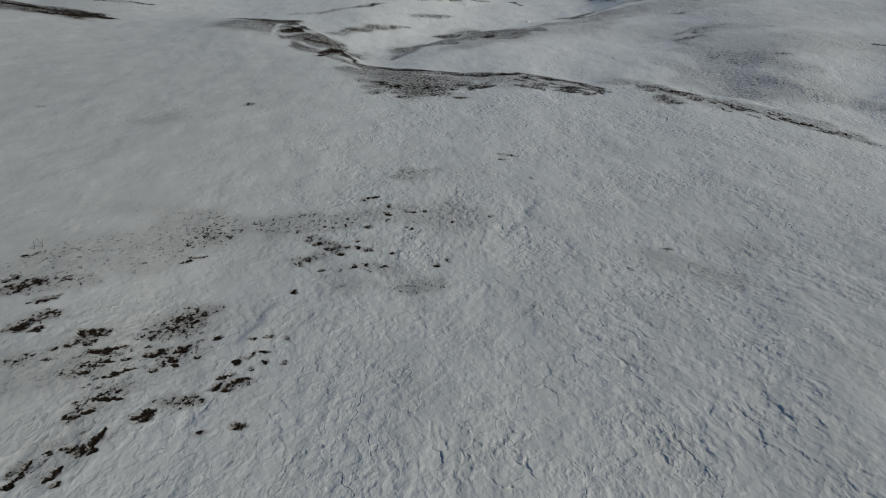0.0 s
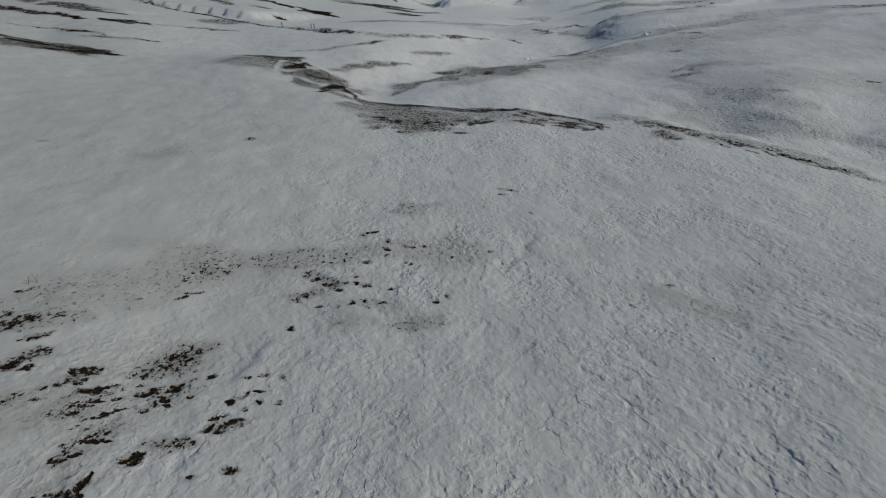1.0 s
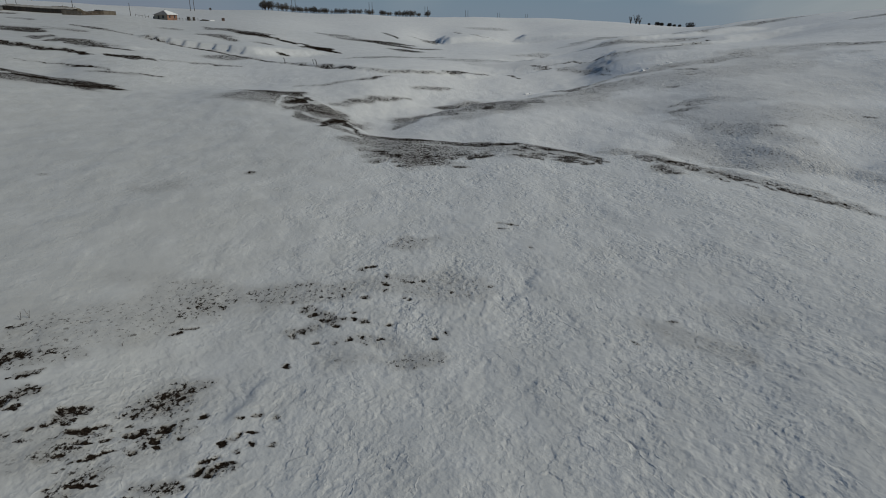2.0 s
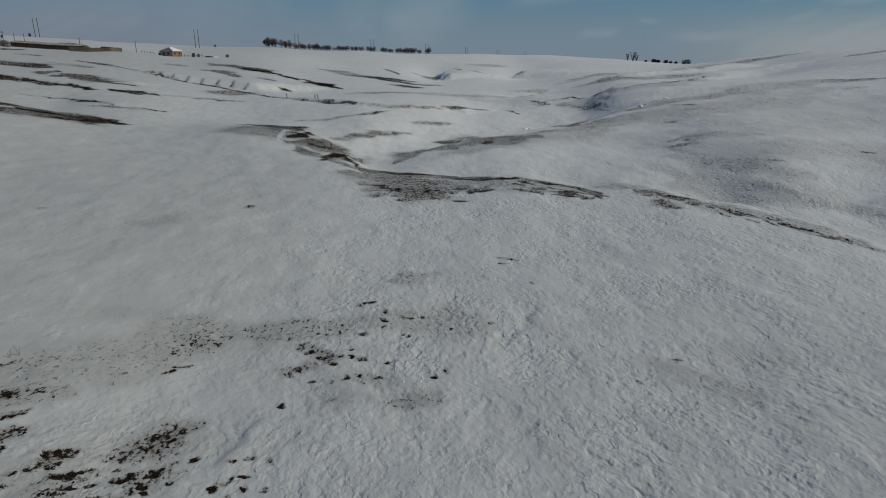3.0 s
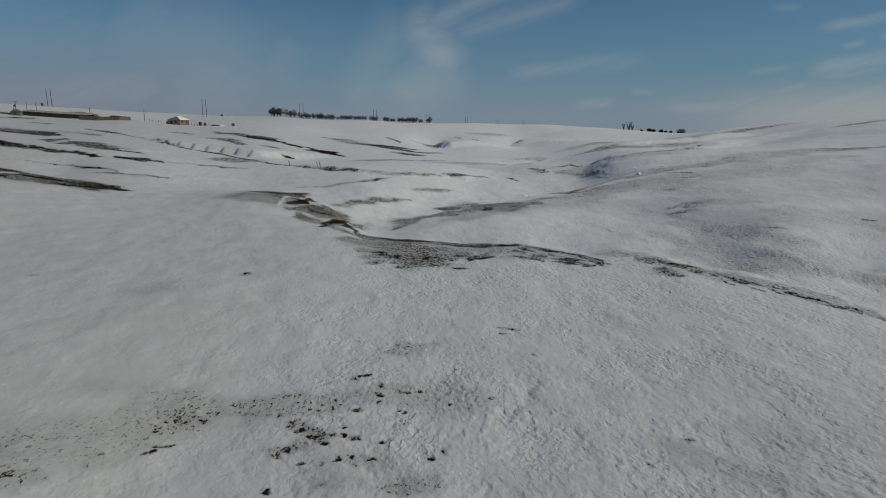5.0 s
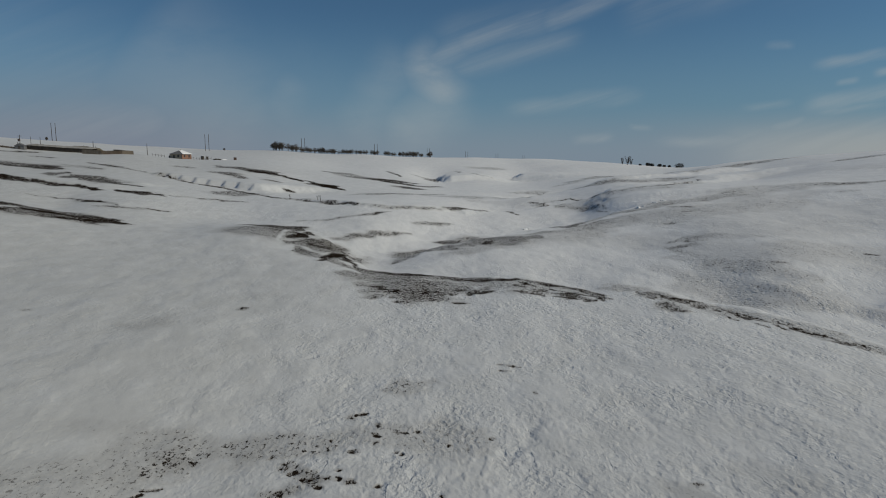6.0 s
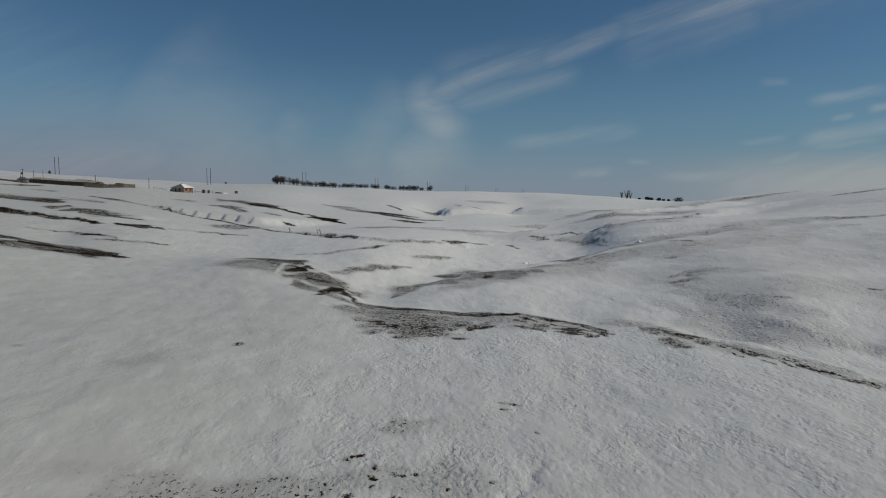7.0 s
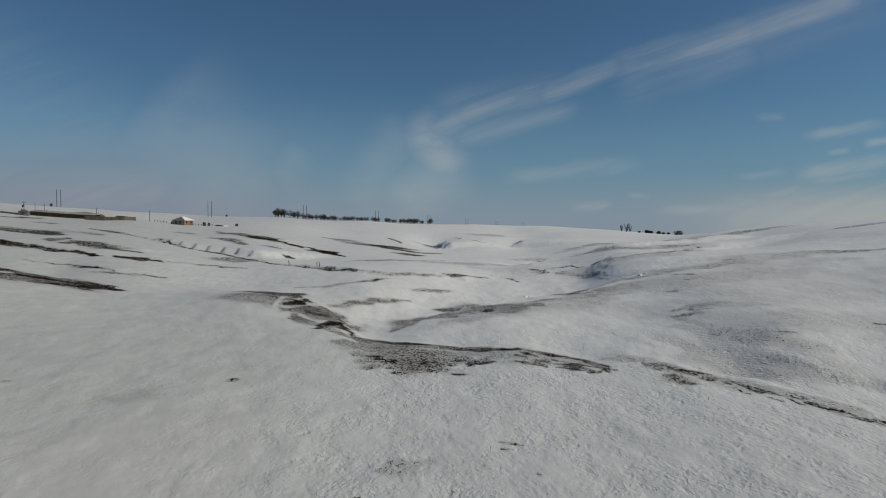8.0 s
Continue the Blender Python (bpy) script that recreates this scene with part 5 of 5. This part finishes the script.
for x, y, h, r in ((-190.0, 285, 4.4, 0.11), (-185.0, 284, 4.6, 0.11), (-150.2, 265.4, 4.9, 0.14), (-148.0, 263.0, 3.0, 0.10), (-135.5, 282.6, 5.4, 0.13)):
    pole = thing("wooden_pole", x, y, 0, 0.3, label="bare dark wooden pole standing in the snow", category="pole", group="wooden poles at the farmstead")
    part("post", rod(bmesh.new(), (0, 0, 0), (0.05, 0, h), r, r * 0.8, 7), WOOD, pole)
    part("cap", rod(bmesh.new(), (0.05, 0, h), (0.05, 0, h + 0.06), r * 0.85, r * 0.5, 7), CONCRETE, pole)


def stub_fence():
    """Leaning posts and a rail beside the house."""
    rng = random.Random(9)
    for x0, y0, x1, y1, n in ((-140.4, 297.5, -134.8, 298.0, 5), (-124.4, 300.5, -114.6, 304.0, 9)):
        fence = thing("rail_fence", x0, y0, 0, label="broken dark rail fence with leaning posts", category="fence")
        base = level(x0, y0)
        last = None
        for k in range(n):
            x, y = x0 + (x1 - x0) * k / (n - 1), y0 + (y1 - y0) * k / (n - 1)
            z = level(x, y) - base
            h = rng.uniform(0.9, 1.5)
            part("post", rod(bmesh.new(), (x - x0, y - y0, z - 0.3), (x - x0 + rng.uniform(-0.15, 0.15), y - y0, z + h), 0.09, 0.07), WOOD, fence)
            tip = (x - x0, y - y0 - 0.1, z + 0.75)
            if last:
                part("rail", rod(bmesh.new(), last, tip, 0.05, 0.05, 4), WOOD, fence)
            last = tip


stub_fence()


def crate(name, x, y, size, turn, mat, label, category):
    ob = thing(name, x, y, turn, 0.1, label=label, category=category)
    w, d, h = size
    part("body", a_box((-w / 2, -d / 2, 0.0), (w / 2, d / 2, h), 0.05), mat, ob)
    part("lid", a_box((-w / 2 - 0.06, -d / 2 - 0.06, h + 0.004), (w / 2 + 0.06, d / 2 + 0.06, h + 0.09), 0.03), mat, ob)
    part("snow_cover", a_box((-w / 2, -d / 2, h + 0.094), (w / 2, d / 2, h + 0.16), 0.03), ROOFSNOW, ob)


crate("storage_box", -104.8, 310.1, (1.4, 1.2, 1.3), 20, RUST, "dark rusty metal storage box in the snow", "box")
crate("trailer", -119.0, 304.5, (1.2, 1.0, 1.7), -10, WOOD, "dark upright wooden bin beside the fence", "bin")
crate("trailer", -116.8, 305.0, (1.0, 1.0, 1.5), 25, WOOD, "dark upright wooden bin beside the fence", "bin")


def heap(name, x, y, rx, ry, h, mat, label, category, seed):
    """An uneven low heap."""
    ob = thing(name, x, y, 0, 0.1, label=label, category=category)
    rng = random.Random(seed)
    bm = bmesh.new()
    bmesh.ops.create_icosphere(bm, subdivisions=2, radius=1.0)
    for v in bm.verts:
        k = 1 + rng.uniform(-0.22, 0.22)
        v.co = Vector((v.co.x * rx * k, v.co.y * ry * k, max(v.co.z, -0.1) * h * k))
    part("mound", bm, mat, ob)
    for _ in range(5):
        bm = bmesh.new()
        a, q = rng.uniform(0, math.tau), rng.uniform(0.2, 0.9)
        px, py = math.cos(a) * rx * q, math.sin(a) * ry * q
        rod(bm, (px, py, 0.0), (px + rng.uniform(-0.5, 0.5), py + rng.uniform(-0.4, 0.4), h * rng.uniform(0.7, 1.2)), 0.05, 0.04, 4)
        part("stick", bm, WOOD, ob)


heap("dung_heap", -112.6, 306.5, 2.0, 1.5, 0.7, GRASS, "brown dung and straw heap half under snow", "heap", 3)
heap("hay_stack", -153.5, 264.0, 7.5, 2.2, 2.5, GRASS_PALE, "long grey-brown hay stack behind the shed", "hay stack", 8)
heap("dung_heap", -109.4, 307.5, 1.5, 1.3, 0.5, ROOFSNOW, "low snow-covered heap with sticks poking out", "heap", 5)


# ---- power line on the ridge ----


def power_support(x, y, h, gap=2.4):
    ob = thing("power_line_support", x, y, 12, 0.4, label="tall twin-pole power line support on the ridge", category="power pole", group="twin-pole supports of the power line")
    for sx in (-gap / 2, gap / 2):
        part("post", rod(bmesh.new(), (sx, 0, 0), (sx, 0, h), 0.20, 0.15, 7), WOOD, ob)
        part("cap", rod(bmesh.new(), (sx, 0, h), (sx, 0, h + 0.12), 0.17, 0.08, 7), RUST, ob)


for x, y, h in ((-252.2, 400, 11.8), (-164.9, 430, 12.0), (-107, 470, 11.4), (-57.6, 525, 9.8), (-14.4, 590, 10.3), (24.3, 640, 9.8), (60.2, 690, 10.1), (96.3, 740, 11.6)):
    power_support(x, y, h)

# ---- trees ----


def twig_tree(name, height, spread, seed, low=0.12, label="", slim=False):
    """A leafless tree: tapered trunk, limbs that reach out to a rounded crown, and very many twigs."""
    rng = random.Random(seed)
    ob = tagged(new(name), label, "tree" if not slim else "shrub")
    wood, twigs = bmesh.new(), bmesh.new()
    tips = []
    for stem in range(1 if not slim else 4):
        reach = 0.12 if not slim else 0.35
        lean = Vector((rng.uniform(-reach, reach), rng.uniform(-reach, reach), 1)).normalized()
        p, r, steps = Vector((0, 0, -0.3)), height * 0.03, 5
        for k in range(steps):
            q = p + lean * (height * (0.85 if slim else 0.62) + 0.3) / steps + Vector((rng.uniform(-0.1, 0.1), rng.uniform(-0.1, 0.1), 0)) * height * 0.06
            rod(wood, p, q, r, r * 0.78, 6)
            if (k + 1) / steps > low:
                for _ in range(3 if slim else 6):
                    a = rng.uniform(0, math.tau)
                    if slim:
                        e = q + Vector((math.cos(a), math.sin(a), 2.2)).normalized() * spread * rng.uniform(0.45, 0.95) * (1.1 - 0.4 * k / steps)
                    else:
                        rise = rng.uniform(-0.55, 1.0)
                        bulge = math.sqrt(max(0.05, 1 - rise * rise)) * rng.uniform(0.75, 1.1)
                        e = Vector((math.cos(a) * spread * bulge, math.sin(a) * spread * bulge, height * (0.55 + 0.45 * rise * rng.uniform(0.85, 1.05))))
                    rod(wood, q, e, r * 0.4, r * 0.12, 4)
                    tips += [(q.lerp(e, f), (e - q).normalized(), (e - q).length) for f in (0.45, 0.65, 0.82, 0.95)]
            p, r = q, r * 0.78
    for c, out, length in tips:
        for _ in range(4 if not slim else 2):
            d = (out * 0.5 + Vector((rng.gauss(0, 0.7), rng.gauss(0, 0.7), rng.gauss(0.3, 0.5)))).normalized()
            e = c + d * (length * rng.uniform(0.3, 0.65) if slim else rng.uniform(0.3, 0.7))
            rod(twigs, c, e, 0.035, 0.015, 3)
            for _ in range(2):
                g = (d + Vector((rng.gauss(0, 0.6), rng.gauss(0, 0.6), rng.gauss(0.2, 0.4)))).normalized()
                m = c.lerp(e, rng.uniform(0.4, 0.9))
                rod(twigs, m, m + g * (length * rng.uniform(0.15, 0.35) if slim else rng.uniform(0.2, 0.5)), 0.024, 0.012, 3)
    part("trunk", wood, BARK, ob)
    part("crown", twigs, TWIG, ob, "leafless twiggy crown")
    return ob


def stand_at(model, x, y, turn, size, first):
    m = pose(x, y, level(x, y) - 0.1, 0, 0, turn)
    if first:
        model.matrix_world = m @ Matrix.Diagonal((size, size, size, 1))
        return model
    ob = copy_thing(model, m)
    ob.scale = (size, size, size)
    return ob


TREE_LABEL = "leafless dark steppe tree in a row of trees on the ridge"
models = [twig_tree("belt_tree", 5.6, 2.3, 11 + k, 0.15, TREE_LABEL) for k in range(4)]
for ob in models:
    tagged(ob, group="tree belt on the ridge")
used = set()
rng = random.Random(21)
# clumps along the belt: start, end, count, size
for a, b, count, size in ((0.005, 0.065, 5, 1.15), (0.09, 0.14, 4, 0.95), (0.155, 0.235, 6, 0.75), (0.24, 0.30, 4, 0.88), (0.305, 0.37, 5, 0.72), (0.385, 0.46, 6, 0.68), (0.465, 0.54, 6, 0.62),
                           (0.56, 0.61, 4, 0.68), (0.635, 0.705, 5, 0.7), (0.725, 0.775, 4, 0.75), (0.78, 0.84, 5, 0.8), (0.855, 0.875, 2, 0.55), (0.905, 0.92, 2, 0.85)):
    for k in range(round(count * 1.5)):
        s = a + (b - a) * (k + 0.5) / round(count * 1.5)
        x, y = -134 + 134 * s + rng.uniform(-0.6, 0.6), 481 + 32 * s + rng.uniform(-4, 4)
        pick = rng.randrange(4)
        stand_at(models[pick], x, y, rng.uniform(0, 360), size * rng.uniform(0.85, 1.15), pick not in used)
        used.add(pick)

lone = twig_tree("lone_tree", 3.4, 1.2, 31, label="small lone leafless tree on the snowy skyline")
stand_at(lone, -239, 372, 40, 0.65, True)
lone = twig_tree("lone_tree", 3.0, 1.2, 33, label="small lone leafless tree on the snowy skyline")
stand_at(lone, -158, 444, 10, 0.6, True)
for k, (x, y, size) in enumerate(((127.4, 436, 0.8), (131.2, 437, 1.05), (133.6, 437, 0.75))):
    willow = twig_tree("willow_shrub", 5.6, 1.5, 41 + k, 0.05, "slender upright leafless willow on the skyline", True)
    stand_at(willow, x, y, 70 * k, size, True)


def round_bush(name, x, y, rx, h, seed, label):
    """A dense dark bush: short stems and very many small shoots."""
    rng = random.Random(seed)
    ob = thing(name, x, y, rng.uniform(0, 360), 0.15, label=label, category="bush")
    stems, shoots = bmesh.new(), bmesh.new()
    for _ in range(7):
        a = rng.uniform(0, math.tau)
        rod(stems, (0, 0, 0), (math.cos(a) * rx * 0.5, math.sin(a) * rx * 0.5, h * rng.uniform(0.5, 0.8)), 0.09, 0.04, 5)
    for _ in range(520):
        a, q, u = rng.uniform(0, math.tau), rng.random() ** 0.45, rng.random()
        bulge = math.sin(math.pi * (0.12 + 0.8 * u)) ** 0.6 * (1 + 0.22 * math.sin(3 * a + seed) + 0.15 * math.sin(7 * a))
        c = Vector((math.cos(a) * rx * q * bulge, math.sin(a) * rx * q * bulge, h * (0.05 + 0.9 * u) * (0.85 + 0.15 * math.sin(5 * a))))
        d = Vector((math.cos(a) + rng.gauss(0, 0.5), math.sin(a) + rng.gauss(0, 0.5), rng.gauss(0.8, 0.5))).normalized()
        rod(shoots, c, c + d * rng.uniform(0.3, 0.7), 0.10, 0.03, 3)
    part("stems", stems, BARK, ob)
    part("crown", shoots, NEEDLE, ob, "dense dark shoots")


for x, y, rx, h, seed in ((141.2, 440, 0.6, 1.1, 1), (147.0, 441, 1.5, 2.4, 2), (150.4, 442, 1.4, 2.1, 3), (155.3, 440, 1.3, 2.2, 4), (158.9, 441, 0.9, 1.4, 5), (161.4, 438, 0.8, 1.5, 6), (167.0, 433, 3.0, 3.3, 7), (163.0, 428, 0.5, 0.9, 8)):
    round_bush("bush", x, y, rx, h, seed, "large round dark bush on the snowy slope" if rx > 3 else "dark rounded bush on the snowy skyline")


# ---- snow lumps and weeds in the valley ----
# lumps from x 41 on stand in for the bank's sunlit edge
for x, y, rx, h, seed in ((17.6, 130.2, 0.75, 0.35, 1), (39.8, 125.2, 0.6, 0.4, 2), (41.3, 126.6, 0.4, 0.25, 3), (44.6, 129.2, 0.5, 0.25, 4), (47.3, 131.6, 0.6, 0.25, 5)):
    lump = thing("snow_lump", x, y, 40 * seed, 0.08, label="angular lump of wind-cut white snow", category="snow lump", group="snow lumps along the gully rim")
    rng2 = random.Random(seed)
    bm = bmesh.new()
    bmesh.ops.create_icosphere(bm, subdivisions=2, radius=1.0)
    for v in bm.verts:
        k = 1 + rng2.uniform(-0.18, 0.18)
        v.co = Vector((v.co.x * rx * k, v.co.y * rx * 0.7 * k, max(v.co.z, -0.2) * h * k))
    part("block", bm, ROOFSNOW, lump)
    bm = bmesh.new()
    bmesh.ops.create_icosphere(bm, subdivisions=1, radius=rx * 0.35)
    for v in bm.verts:
        v.co = v.co * (1 + rng2.uniform(-0.2, 0.2)) + Vector((rx * 1.05, -rx * 0.4, rx * 0.1))
    part("chip", bm, ROOFSNOW, lump)

for x, y, seed in ((-31.2, 153.8, 1), (-30.3, 152.8, 2), (-38.9, 157.0, 3), (-19.2, 25.9, 4), (-19.4, 25.6, 5), (-14.3, 24.5, 6)):
    weed = thing("dry_weed", x, y, 50 * seed, 0.05, label="thin dry weed stalks standing out of the snow", category="weed", group="dry weeds in the snow")
    rng2 = random.Random(60 + seed)
    for _ in range(5 if y > 100 else 3):
        a, h = rng2.uniform(0, math.tau), rng2.uniform(0.7, 1.5) * (1.0 if y > 100 else 0.4 if seed < 6 else 0.2)
        bm = rod(bmesh.new(), (0, 0, 0), (math.cos(a) * 0.2 * h, math.sin(a) * 0.2 * h, h), 0.035 if y > 100 else 0.007, 0.02 if y > 100 else 0.004, 4)
        tip = Vector((math.cos(a) * 0.136 * h, math.sin(a) * 0.136 * h, h * 0.68))
        rod(bm, tip, tip + Vector((rng2.uniform(-0.3, 0.3), rng2.uniform(-0.3, 0.3), 0.35)) * min(h, 1.0), 0.02 if y > 100 else 0.005, 0.012 if y > 100 else 0.003, 3)
        part("stalk", bm, WOOD, weed)

# ---- tufts of dead grass on the bare ground ----


def build_tufts():
    rng = np.random.default_rng(5)
    x, y = rng.uniform(-24, 14, 60000), rng.uniform(9, 50, 60000)
    d = bareness(x, y)
    keep = (d > 0.42) & (rng.random(60000) < d * (0.3 + 0.9 * (cloudy(x / 0.6, y / 0.6, 190, 3) > 0.52)))
    x, y = x[keep][:3500], y[keep][:3500]
    z = land(x, y) + relief(x, y) - 0.05
    verts, faces = [], []
    for px, py, pz in zip(x, y, z):
        s = rng.uniform(0.02, 0.055)
        for _ in range(4):
            a, lean = rng.uniform(0, math.tau), rng.uniform(0.3, 1.2)
            ca, sa = math.cos(a), math.sin(a)
            n = len(verts)
            verts += [(px - sa * s * 0.35, py + ca * s * 0.35, pz), (px + sa * s * 0.35, py - ca * s * 0.35, pz), (px + ca * s * lean, py + sa * s * lean, pz + 0.01 + s * 0.9), (px - ca * s * 0.4, py - sa * s * 0.4, pz)]
            faces += [(n, n + 1, n + 2), (n + 1, n + 3, n + 2), (n + 3, n, n + 2)]
    mesh = bpy.data.meshes.new("grass_tufts")
    mesh.from_pydata(verts, [], faces)
    mesh.materials.append(GRASS)
    tagged(new("grass_tufts", mesh), "small dark tufts of dead steppe grass poking through snow", "grass", kind="stuff")


build_tufts()
